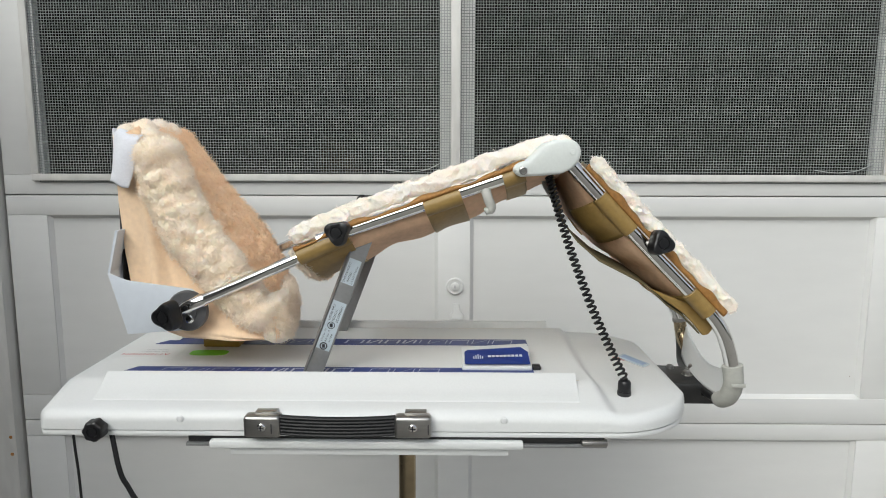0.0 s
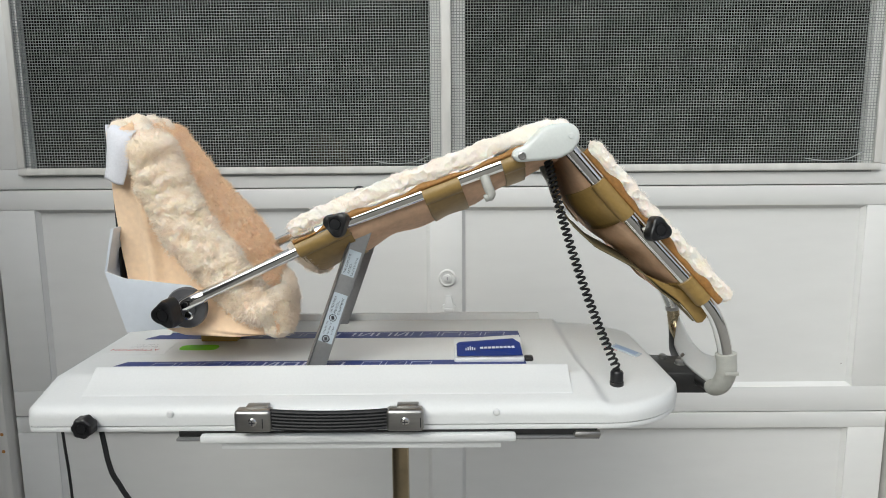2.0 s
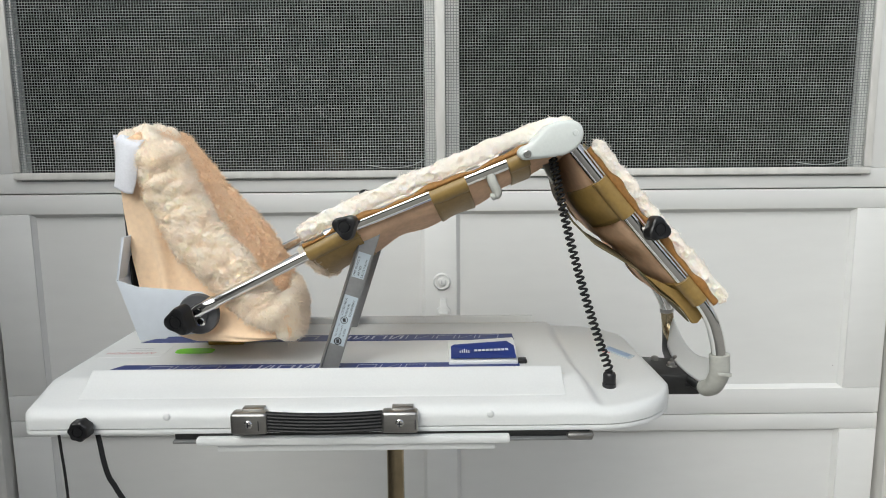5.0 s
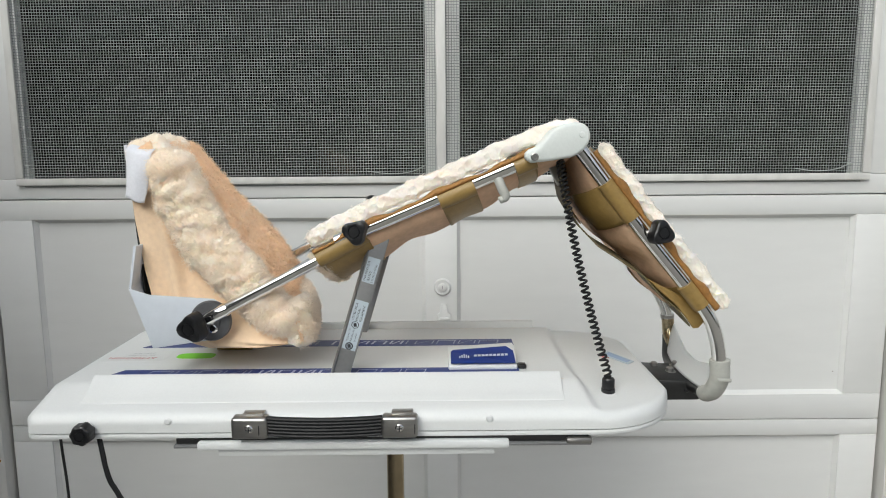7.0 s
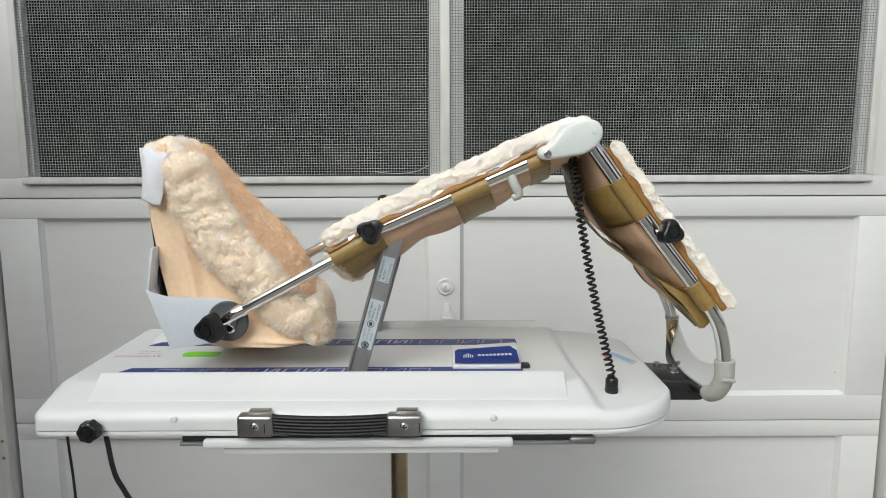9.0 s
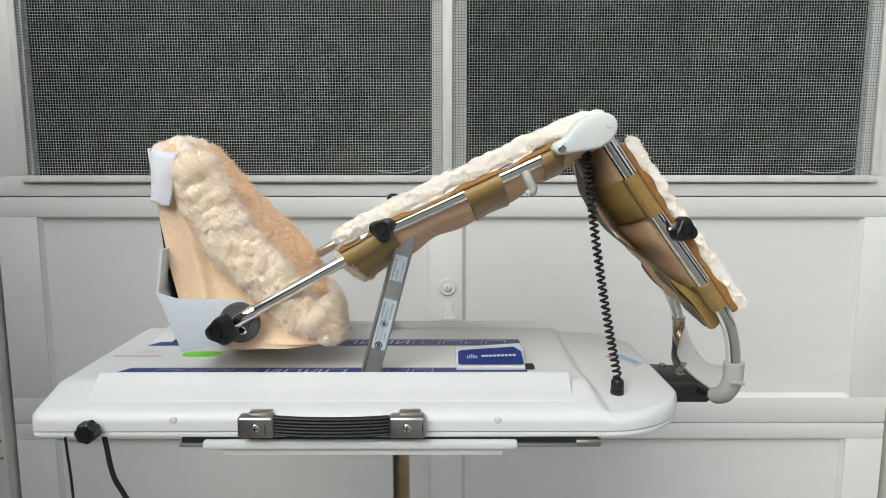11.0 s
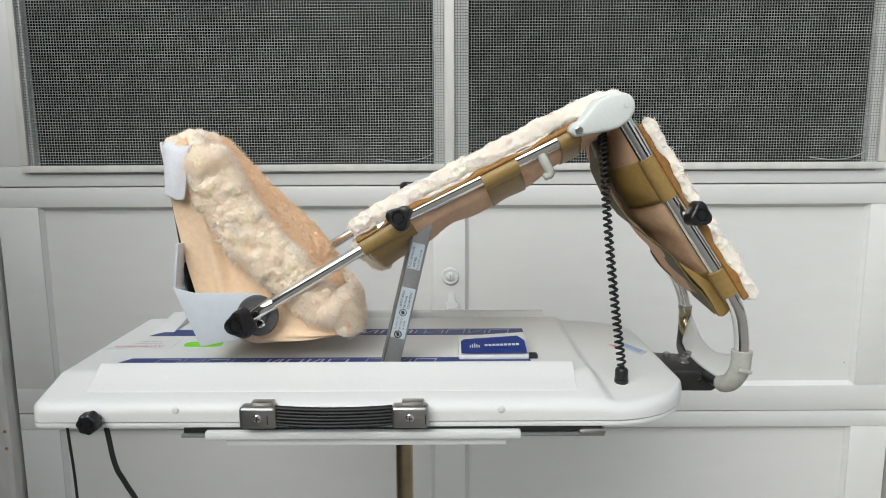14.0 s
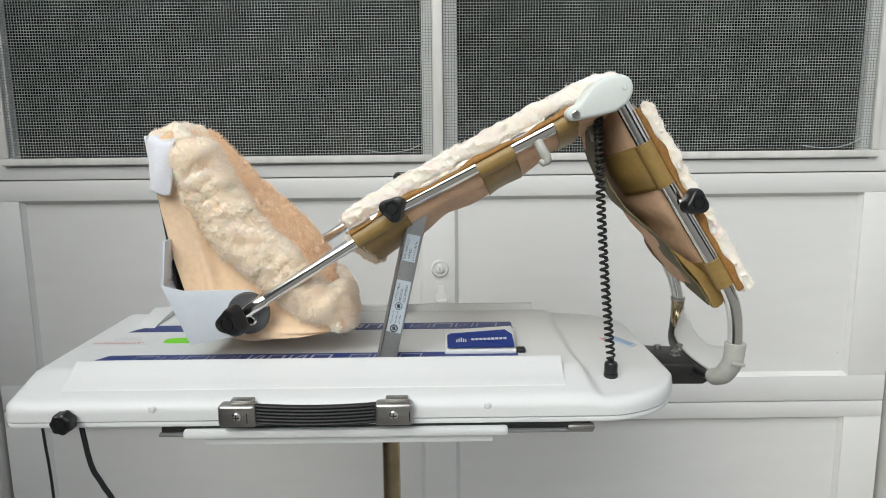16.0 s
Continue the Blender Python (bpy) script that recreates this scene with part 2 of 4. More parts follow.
def smooth_path(points, steps=6):
    """A Catmull-Rom curve through the points."""
    p = [Vector(q) for q in points]
    p = [2 * p[0] - p[1]] + p + [2 * p[-1] - p[-2]]
    out = []
    for i in range(1, len(p) - 2):
        for k in range(steps):
            t = k / steps
            out.append(0.5 * (2 * p[i] + (p[i + 1] - p[i - 1]) * t + (2 * p[i - 1] - 5 * p[i] + 4 * p[i + 1] - p[i + 2]) * t * t + (3 * p[i] - p[i - 1] - 3 * p[i + 1] + p[i + 2]) * t ** 3))
    return out + [p[-2]]


def tube(points, radius, seg=16, bm=None, flat=1.0, up=(0, 1, 0), caps=True):
    """A round or flattened rod along a path. radius: one number, or one for each point."""
    bm = bm or bmesh.new()
    pts = [Vector(p) for p in points]
    rad = radius if hasattr(radius, "__len__") else [radius] * len(pts)
    rings, side = [], None
    for i, p in enumerate(pts):
        d = (pts[min(i + 1, len(pts) - 1)] - pts[max(i - 1, 0)]).normalized()
        if side is None:
            u = Vector(up)
            side = (u - d * u.dot(d)).normalized()
        else:
            side = (side - d * side.dot(d)).normalized()
        other = d.cross(side)
        rings.append([bm.verts.new(p + (side * math.cos(a) * flat + other * math.sin(a)) * rad[i]) for a in (2 * math.pi * k / seg for k in range(seg))])
    for r, q in zip(rings, rings[1:]):
        for k in range(seg):
            bm.faces.new((r[k], r[(k + 1) % seg], q[(k + 1) % seg], q[k]))
    if caps:
        bm.faces.new(rings[0][::-1]), bm.faces.new(rings[-1])
    bmesh.ops.recalc_face_normals(bm, faces=bm.faces[:])
    return bm


def turned(profile, centre, axis=(0, -1, 0), seg=28, bm=None):
    """A turned body: (radius, height) pairs round the axis from the centre."""
    bm = bm or bmesh.new()
    m = Matrix.Translation(centre) @ Vector(axis).to_track_quat("Z", "Y").to_matrix().to_4x4()
    rings = []
    for r, h in profile:
        rings.append([bm.verts.new(m @ Vector((r * math.cos(a), r * math.sin(a), h))) for a in (2 * math.pi * k / seg for k in range(seg))])
    for r, q in zip(rings, rings[1:]):
        for k in range(seg):
            bm.faces.new((r[k], r[(k + 1) % seg], q[(k + 1) % seg], q[k]))
    bm.faces.new(rings[0][::-1]), bm.faces.new(rings[-1])
    bmesh.ops.recalc_face_normals(bm, faces=bm.faces[:])
    return bm


def knob(centre, radius, depth, axis=(0, -1, 0), spin=0.0, lobes=3, swell=0.16):
    """A lobed clamping knob with a raised ring on its face."""
    m = Matrix.Translation(centre) @ Vector(axis).to_track_quat("Z", "Y").to_matrix().to_4x4()
    bm = bmesh.new()
    seg, rings = 42, []
    rows = ((0.50, -0.35), (0.55, -0.05), (0.9, 0.0), (1.0, 0.1), (1.0, 0.75), (0.93, 0.93), (0.80, 1.0), (0.52, 0.98), (0.49, 0.90), (0.46, 0.90), (0.43, 0.99), (0.05, 1.0))
    for r, h in rows:
        ring = []
        for k in range(seg):
            a = 2 * math.pi * k / seg
            lobe = 1 + (swell * math.cos(lobes * (a + spin)) if 0.6 < r else 0)
            ring.append(bm.verts.new(m @ Vector((radius * r * lobe * math.cos(a), radius * r * lobe * math.sin(a), depth * h))))
        rings.append(ring)
    for r, q in zip(rings, rings[1:]):
        for k in range(seg):
            bm.faces.new((r[k], r[(k + 1) % seg], q[(k + 1) % seg], q[k]))
    bm.faces.new(rings[0][::-1]), bm.faces.new(rings[-1])
    bmesh.ops.recalc_face_normals(bm, faces=bm.faces[:])
    return bm


def sheet(fn, nu, nv, thick=0.0):
    """A grid over fn(u, v) -> points; with a thickness it becomes a closed skin (fn takes an offset)."""
    u, v = np.meshgrid(np.linspace(0, 1, nu), np.linspace(0, 1, nv), indexing="ij")
    u, v = u.ravel(), v.ravel()
    p = fn(u, v, 0.0)
    idx = np.arange(nu * nv).reshape(nu, nv)
    faces = [(int(idx[i, j]), int(idx[i + 1, j]), int(idx[i + 1, j + 1]), int(idx[i, j + 1])) for i in range(nu - 1) for j in range(nv - 1)]
    if thick:
        n = nu * nv
        p = np.vstack([p, fn(u, v, thick)])
        faces += [tuple(n + k for k in f[::-1]) for f in faces]
        rim = [idx[i, 0] for i in range(nu)] + [idx[nu - 1, j] for j in range(1, nv)] + [idx[i, nv - 1] for i in range(nu - 2, -1, -1)] + [idx[0, j] for j in range(nv - 2, 0, -1)]
        for a, b in zip(rim, rim[1:] + rim[:1]):
            faces.append((int(b), int(a), int(a) + n, int(b) + n))
    return p, faces


def normals(fn, u, v):
    """Unit normals of fn(u, v)."""
    e = 1e-3
    a = fn(np.minimum(u + e, 1), v, 0.0) - fn(np.maximum(u - e, 0), v, 0.0)
    b = fn(u, np.minimum(v + e, 1), 0.0) - fn(u, np.maximum(v - e, 0), 0.0)
    n = np.cross(a, b)
    return n / (np.linalg.norm(n, axis=1, keepdims=True) + 1e-12)


def wool(name, fn, nu, nv, lump, amp, blades, length, seed, base_mat, mat, link, origin, lift=1.0, label="", width=0.00042, droop=0.15, crisp=7, fine=0.0):
    """Sheepskin over fn(u, v): a skin of rounded curls, and a soft nap of short hairs on it."""
    rng = np.random.default_rng(seed)
    u, v = np.meshgrid(np.linspace(0, 1, nu), np.linspace(0, 1, nv), indexing="ij")
    u, v = u.ravel(), v.ravel()
    p = fn(u, v, 0.0)
    n = normals(fn, u, v) * lift
    ext = np.linalg.norm(p.max(0) - p.min(0))
    seeds = p[rng.integers(0, len(p), max(60, int(len(p) * 0.12)))]
    # keep seeds that stand apart
    keep = []
    for s in seeds:
        if not keep or np.min(np.linalg.norm(np.array(keep) - s, axis=1)) > lump * 0.62:
            keep.append(s)
    keep = np.array(keep)
    size = rng.uniform(0.75, 1.25, len(keep))
    def puffs(seats, spread, scale):
        # each lock is a round puff; neighbours overlap in creases
        tall = rng.uniform(0.5, 1.15, len(seats))
        high, owner = np.zeros(len(p)), np.zeros(len(p), int)
        for i in range(0, len(p), 1500):
            d = np.linalg.norm(p[i:i + 1500, None, :] - seats[None, :, :], axis=2) / (spread[None, :] * scale)
            owner[i:i + 1500] = np.argmin(d, axis=1)
            high[i:i + 1500] = np.log(1 + np.sum(np.exp(np.sqrt(np.clip(1 - d ** 2, 0, 1)) * tall[None, :] * crisp) - 1, axis=1)) / crisp
        return high, owner

    curl, near = puffs(keep, size, lump * 1.15)
    swirl = np.sin(p @ np.array([900, 700, 800]) + near) * 0.035
    if fine:
        more = p[rng.integers(0, len(p), 3 * len(keep))]
        swirl = swirl + fine * puffs(more, rng.uniform(0.7, 1.3, len(more)), lump * 0.55)[0]
    off = amp * (curl - 0.15 + swirl)
    q = p + n * off[:, None] + rng.normal(0, amp * 0.015, p.shape)
    idx = np.arange(nu * nv).reshape(nu, nv)
    faces = np.stack([idx[:-1, :-1], idx[1:, :-1], idx[1:, 1:], idx[:-1, 1:]], axis=-1).reshape(-1, 4).tolist()
    raw(name, q, faces, base_mat, link, origin, label, True)
    if not blades:
        return
    g = q.reshape(nu, nv, 3)
    gu, gv = np.gradient(g, axis=0), np.gradient(g, axis=1)
    gn = np.cross(gu, gv).reshape(-1, 3)
    gn /= np.linalg.norm(gn, axis=1, keepdims=True) + 1e-12
    gn *= lift
    pick = rng.integers(0, len(q), blades)
    a = q[pick] + (gu.reshape(-1, 3)[pick] * rng.uniform(-.5, .5, (blades, 1)) + gv.reshape(-1, 3)[pick] * rng.uniform(-.5, .5, (blades, 1)))
    lean = rng.normal(0, 1, (len(keep), 3))[near[pick]] * 0.45 + rng.normal(0, 0.42, (blades, 3))
    d1 = gn[pick] + lean
    d1 /= np.linalg.norm(d1, axis=1, keepdims=True)
    d2 = d1 + rng.normal(0, 0.5, (blades, 3)) + np.array([0, 0, -droop])
    d2 /= np.linalg.norm(d2, axis=1, keepdims=True)
    l = length * rng.uniform(0.4, 1.15, blades)[:, None]
    side = np.cross(d1, rng.normal(0, 1, (blades, 3)))
    side *= width / (np.linalg.norm(side, axis=1, keepdims=True) + 1e-9)
    a = a - d1 * 0.001
    b = a + d1 * l * 0.55
    c = b + d2 * l * 0.5
    verts = np.stack([a - side, a + side, b - side * .8, b + side * .8, c], axis=1).reshape(-1, 3)
    i = np.arange(blades)[:, None] * 5
    raw(name + "_nap", verts, (i + np.array([[0, 1, 3, 2]])).tolist() + (i + np.array([[2, 3, 4]])).tolist(), mat, link, origin, "", True)


def lettering(text, size, matrix, name, mat, parent, align="LEFT"):
    """Raised letters a hair thick, of the built-in font, laid on a surface."""
    cu = bpy.data.curves.new("letters", "FONT")
    cu.body, cu.size, cu.align_x, cu.extrude = text, size, align, 0.0
    cu.resolution_u = 2
    tmp = new("letters", cu)
    bpy.context.view_layer.update()
    me = bpy.data.meshes.new_from_object(tmp.evaluated_get(bpy.context.evaluated_depsgraph_get()))
    bpy.data.objects.remove(tmp)
    me.transform(matrix)
    bm = bmesh.new()
    bm.from_mesh(me)
    bpy.data.meshes.remove(me)
    return part(name, bm, mat, parent, smooth=False)


# ---- the garage front ----
ground = obj("ground", box(-300, 300, -300, 300, -0.2, 0.0), CONCRETE, smooth=False)
tagged(ground, "worn grey concrete driveway in front of the garage", "ground", kind="structure")

garage_door = empty("garage_door", (0, 0, 0))
tagged(garage_door, "white painted wooden sectional garage door with screened windows", "garage door", kind="structure")
DX0, DX1 = -1.098, 1.098


def door_rail(name, x0, x1, z0, z1):
    return part(name, box(x0, x1, 0.0, 0.035, z0, z1, 0.002), DOOR_PAINT, garage_door)


REFLECTED_DARK = material("reflected_dark_green", (0.05, 0.06, 0.035), 0.9, vary=0.5, grain=6, stain=0.8, bump=0)
SIDE = material("shade_wall_dark", (0.10, 0.095, 0.09), 0.8, vary=0.15)


def door_panel(x0, x1, z0, z1):
    """A sunk field with a small sloped moulding round it."""
    part("panel", box(x0 - 0.004, x1 + 0.004, 0.014, 0.033, z0 - 0.004, z1 + 0.004), DOOR_PAINT, garage_door, smooth=False)
    bm = bmesh.new()
    w = 0.008
    for a, b, c, d in (((x0, z0), (x1, z0), (x1 - w, z0 + w), (x0 + w, z0 + w)), ((x1, z0), (x1, z1), (x1 - w, z1 - w), (x1 - w, z0 + w)), ((x1, z1), (x0, z1), (x0 + w, z1 - w), (x1 - w, z1 - w)), ((x0, z1), (x0, z0), (x0 + w, z0 + w), (x0 + w, z1 - w))):
        bm.faces.new([bm.verts.new((p[0], y, p[1])) for p, y in ((a, 0.004), (b, 0.004), (c, 0.0135), (d, 0.0135))])
    bmesh.ops.recalc_face_normals(bm, faces=bm.faces[:])
    for f in bm.faces:
        if f.normal.y > 0:
            f.normal_flip()
    part("moulding", bm, DOOR_PAINT, garage_door, smooth=False)


MX0, MX1 = -0.050, 0.029
for z0, z1, p0, p1 in ((0.02, 0.5290, 0.10, 0.488), (0.5315, 1.1000, 0.597, 1.052)):
    door_rail("rail", DX0, DX1, z0, p0)
    door_rail("rail", DX0, DX1, p1, z1)
    door_rail("stile", DX0, -1.000, p0, p1)
    door_rail("stile", MX0, MX1, p0, p1)
    door_rail("stile", 1.003, DX1, p0, p1)
    door_panel(-1.000, MX0, p0, p1)
    door_panel(MX1, 1.003, p0, p1)
# the section with the two windows and the plain one above it
WZ0, WZ1 = 1.150, 1.62
door_rail("rail", DX0, DX1, 1.1025, WZ0)
door_rail("rail", DX0, DX1, WZ1, 1.70)
door_rail("stile", DX0, -0.997, WZ0, WZ1)
door_rail("stile", -0.045, 0.036, WZ0, WZ1)
door_rail("stile", 0.982, DX1, WZ0, WZ1)
door_rail("rail", DX0, DX1, 1.705, 2.18)
# near-black sheet paints the shade seen through the section gaps
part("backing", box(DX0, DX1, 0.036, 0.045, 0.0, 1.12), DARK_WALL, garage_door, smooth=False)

# cylinder lock with its round rose, and the lift bracket below it
part("lock", turned(((0.0215, 0), (0.0215, 0.003), (0.019, 0.006), (0.0165, 0.006), (0.0155, 0.0045), (0.010, 0.0045), (0.0095, 0.009), (0.008, 0.010), (0.0005, 0.010)), (-0.008, 0.0, 0.880)), DOOR_PAINT, garage_door, "painted-over round door lock")
part("keyhole", box(-0.0092, -0.0068, -0.0106, -0.009, 0.876, 0.884), PRINT_GREY, garage_door)
bm = prism(((-0.021, 0.792), (0.013, 0.792), (0.013, 0.812), (0.006, 0.816), (0.002, 0.838), (-0.012, 0.838), (-0.014, 0.816), (-0.021, 0.812)), -0.007, 0.0005, width=0.002)
box(-0.016, 0.008, -0.013, -0.006, 0.796, 0.806, 0.003, bm)
part("latch", bm, DOOR_PAINT, garage_door, "painted-over latch bracket")


def window(name, x0, x1, sx0, sx1, seed):
    """A pane behind hardware cloth that is tacked over the frame, held by a painted bead."""
    win = empty(name, ((x0 + x1) / 2, 0, WZ0))
    tagged(win, "dark garage window behind galvanised wire mesh", "window", kind="structure")
    part("pane", box(x0 - 0.005, x1 + 0.005, 0.022, 0.026, WZ0 - 0.005, WZ1 + 0.005), GLASS, win, smooth=False)
    # wires: verticals and horizontals, a little wavy
    rng = np.random.default_rng(seed)
    pitch, r = 0.00640, 0.00072
    verts, faces = [], []

    def wire(pts):
        n0 = len(verts)
        pts = np.array(pts)
        for q in pts:
            for dx, dy in ((-1, 0), (0, -1), (1, 0), (0, 1)):
                verts.append((q[0] + (dx * r if q[3] else 0), q[1] + dy * r, q[2] + (0 if q[3] else dx * r)))
        for i in range(len(pts) - 1):
            for k in range(4):
                a, b = n0 + 4 * i + k, n0 + 4 * i + (k + 1) % 4
                faces.append((a, b, b + 4, a + 4))

    def warp(x, z):
        return 0.0007 * math.sin(x * 3.1 + seed) * math.sin(z * 5 + 1), 0.0009 * math.sin(x * 2.7 + 2 + seed) * math.sin(z * 4)
    zs = np.linspace(1.1325, WZ1 + 0.01, 14)
    xs = np.linspace(sx0, sx1, 30)
    x = sx0
    while x <= sx1:
        j = rng.normal(0, 0.00004)
        wire([(x + j + warp(x, z)[0], -0.0014, z, 1) for z in zs])
        x += pitch
    z = 1.1325
    while z <= WZ1 + 0.01:
        j = rng.normal(0, 0.00004)
        wire([(q, -0.0022, z + j + warp(q, z)[1], 0) for q in xs])
        z += pitch
    raw("screen", verts, faces, WIRE if seed == 1 else DARKER_WIRE, win, label="galvanised square wire mesh")
    # loose bent wire end in the corner
    part("loose_wire", tube(smooth_path([(sx1 - 0.16, -0.004, 1.164), (sx1 - 0.11, -0.005, 1.158), (sx1 - 0.06, -0.005, 1.163), (sx1 - 0.02, -0.004, 1.181)]), 0.0012, 6), WIRE, win)
    return win


w1 = window("window_1", -0.997, -0.045, -1.008, -0.020, 1)
w2 = window("window_2", 0.036, 0.982, 0.004, 1.004, 2)


def bead(x0, x1, z0, z1, win):
    part("window_frame", box(x0, x1, -0.011, -0.003, z0, z1, 0.002), TRIM_PAINT, win)


bead(-1.024, -0.022, 1.136, 1.1525, w1)
bead(-1.024, -1.006, 1.1535, 1.63, w1)
bead(-0.0195, 0.0035, 1.137, 1.63, w1)
bead(0.004, 1.022, 1.136, 1.1525, w2)
bead(1.003, 1.022, 1.1535, 1.63, w2)

# jambs, header and the walls that close the place
for name, x0, x1 in (("jamb_left", -1.24, -1.106), ("jamb_right", 1.106, 1.24)):
    o = obj(name, box(x0, x1, -0.030, 0.10, 0.0, 2.2, 0.003), TRIM_PAINT)
    tagged(o, "weathered white painted wooden door jamb", "jamb", kind="structure")
hinge = empty("jamb_hardware", (-1.12, -0.03, 0.45))
tagged(hinge, "two rusty nail heads on the painted jamb", "nail", kind="structure")
for z in (0.497, 0.452):
    part("nail", turned(((0.004, 0), (0.0045, 0.001), (0.003, 0.002), (0.0003, 0.0024)), (-1.118, -0.03, z), seg=10), RUST, hinge)
tagged(obj("header", box(-1.24, 1.24, -0.03, 0.10, 2.2, 2.36, 0.003), TRIM_PAINT), "white painted wooden header above the door", "header", kind="structure")
for name, x0, x1, z0, z1 in (("wall_left", -4.0, -1.24, 0, 3.0), ("wall_right", 1.24, 4.0, 0, 3.0), ("wall_above", -1.24, 1.24, 2.36, 3.0)):
    tagged(obj(name, box(x0, x1, 0.0, 0.12, z0, z1), WALL_PAINT, smooth=False), "plain painted garage front wall", "wall", kind="structure")
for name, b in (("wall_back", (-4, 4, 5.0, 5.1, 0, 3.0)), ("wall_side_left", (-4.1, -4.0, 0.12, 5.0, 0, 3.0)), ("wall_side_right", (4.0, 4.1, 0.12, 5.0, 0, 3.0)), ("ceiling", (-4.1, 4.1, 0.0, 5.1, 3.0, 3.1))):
    tagged(obj(name, box(*b), DARK_WALL, smooth=False), "plain inside of the garage, its darkness put into the colour", "ceiling" if name == "ceiling" else "wall", kind="structure")
# added unseen wall: blocks sun and sky so the door darkens leftwards
tagged(obj("shade_wall", box(-1.75, -1.6, -5.0, -0.002, 0, 2.12), SIDE, smooth=False), "plain dark wall, added out of view to shade the door's left side", "wall", kind="structure")
# added behind the camera, unseen: gives glass and chrome something dark to reflect
tagged(obj("backdrop", box(-40, 40, -22.5, -22, 0, 6.5), REFLECTED_DARK, smooth=False), "dark green unseen sheet, added to darken reflections in glass and chrome", "backdrop", kind="structure")

# ---- the stand ----
YC = -0.65
stand = empty("stand", (-0.085, YC, 0.0))
tagged(stand, "chrome pole stand with a white slide tray under the machine", "stand")
part("foot", turned(((0.22, 0), (0.22, 0.012), (0.20, 0.02), (0.03, 0.03), (0.02, 0.05)), (-0.085, YC, 0.0), axis=(0, 0, 1), seg=40), STEEL, stand)
part("pole", tube([(-0.085, YC, 0.02), (-0.085, YC, 0.846)], 0.0132, 24), BROWN_TUBE, stand, "chrome pole, its dark brown reflections put into the colour")
bm = box(-0.312, 0.068, YC - 0.195, YC + 0.19, 0.8460, 0.8505, 0.0015)
box(-0.314, 0.070, YC - 0.207, YC - 0.195, 0.8475, 0.8580, 0.003, bm)
part("tray", bm, HOUSING, stand, "white painted tray with a rolled lip")
part("slide_plate", box(-0.342, 0.170, YC - 0.199, YC + 0.185, 0.8530, 0.8615, 0.002), BLACK_METAL, stand, "dark metal slide plate")
part("slide_lip", box(-0.344, 0.172, YC - 0.2025, YC + 0.186, 0.8490, 0.8530, 0.001), ALU, stand, "grey metal lip of the slide plate")
part("slide_end", box(0.140, 0.174, YC - 0.204, YC - 0.190, 0.8500, 0.8590, 0.004), STEEL, stand)
part("under_strip", box(-0.290, 0.052, YC - 0.200, YC - 0.186, 0.8375, 0.846, 0.0012), HOUSING, stand, "white lower lip of the tray")

# ---- the machine ----
machine = empty("leg_exerciser", (-0.10, YC, 0.858))
tagged(machine, "white knee exercise machine with chrome tubes and sheepskin slings", "medical device")
X0, X1, HALF = -0.527, 0.297, 0.202


def half_width(x):
    r, q = 0.115, 0.014
    w = HALF
    if x > X1 - r:
        w = HALF - r + math.sqrt(max(0, r * r - (x - (X1 - r)) ** 2))
    if x < X0 + q:
        w = HALF - q + math.sqrt(max(0, q * q - (x - (X0 + q)) ** 2))
    return w


def sstep(a, b, x):
    t = min(1, max(0, (x - a) / (b - a)))
    return t * t * (3 - 2 * t)


def top_height(x, y, d):
    """The lid: a flat middle with sloped flanks, stepping down to the rounded nose; d: distance to the rim."""
    ay = abs(y)
    body = 0.9110 - 0.0190 * min(1, max(0, (ay - 0.1335) / 0.0665))
    nose = 0.8985 - 0.010 * sstep(0.10, 0.21, ay) - 0.008 * sstep(0.23, 0.31, x)
    k = sstep(0.160, 0.178, x - 0.10 * max(0, ay - 0.08))
    z = body * (1 - k) + nose * k
    R = 0.013
    if d < R:
        z -= R - math.sqrt(max(0, R * R - (R - d) ** 2))
    return z


def lid():
    bm = bmesh.new()
    xs = [X0 + (1 - math.cos(math.pi / 2 * i / 7)) * 0.014 for i in range(8)]
    xs += list(np.linspace(X0 + 0.02, 0.14, 34)) + list(np.linspace(0.145, X1 - 0.06, 26))
    xs += [X1 - 0.06 * math.cos(math.pi / 2 * i / 16) for i in range(1, 17)]
    ss = np.sin(np.linspace(-1, 1, 61) * math.pi / 2)
    grid = []
    for x in xs:
        w = half_width(x)
        row = []
        for s in ss:
            y = w * s
            d = min(w - abs(y), x - X0, X1 - x)
            row.append(bm.verts.new((x, YC + y, top_height(x, y, max(0, d)))))
        grid.append(row)
    for a, b in zip(grid, grid[1:]):
        for j in range(len(ss) - 1):
            bm.faces.new((a[j], b[j], b[j + 1], a[j + 1]))
    rim = [r[0] for r in grid] + grid[-1][1:] + [r[-1] for r in grid[-2::-1]] + grid[0][-2:0:-1]
    low = [bm.verts.new((v.co.x, v.co.y, 0.8695)) for v in rim]
    for i in range(len(rim)):
        j = (i + 1) % len(rim)
        bm.faces.new((rim[i], low[i], low[j], rim[j]))
    bmesh.ops.recalc_face_normals(bm, faces=bm.faces[:])
    return bm


def plan_outline(inset):
    xs = [X0 + inset + (1 - math.cos(math.pi / 2 * i / 5)) * 0.014 for i in range(6)] + [0.1] + [X1 - inset - 0.115 * math.cos(math.pi / 2 * i / 14) for i in range(15)]
    front = [(x, YC - max(0.01, half_width(min(max(x, X0), X1)) - inset)) for x in xs]
    return front + [(x, 2 * YC - y) for x, y in front[::-1]]


part("housing_lid", lid(), HOUSING, machine, "white moulded plastic lid")
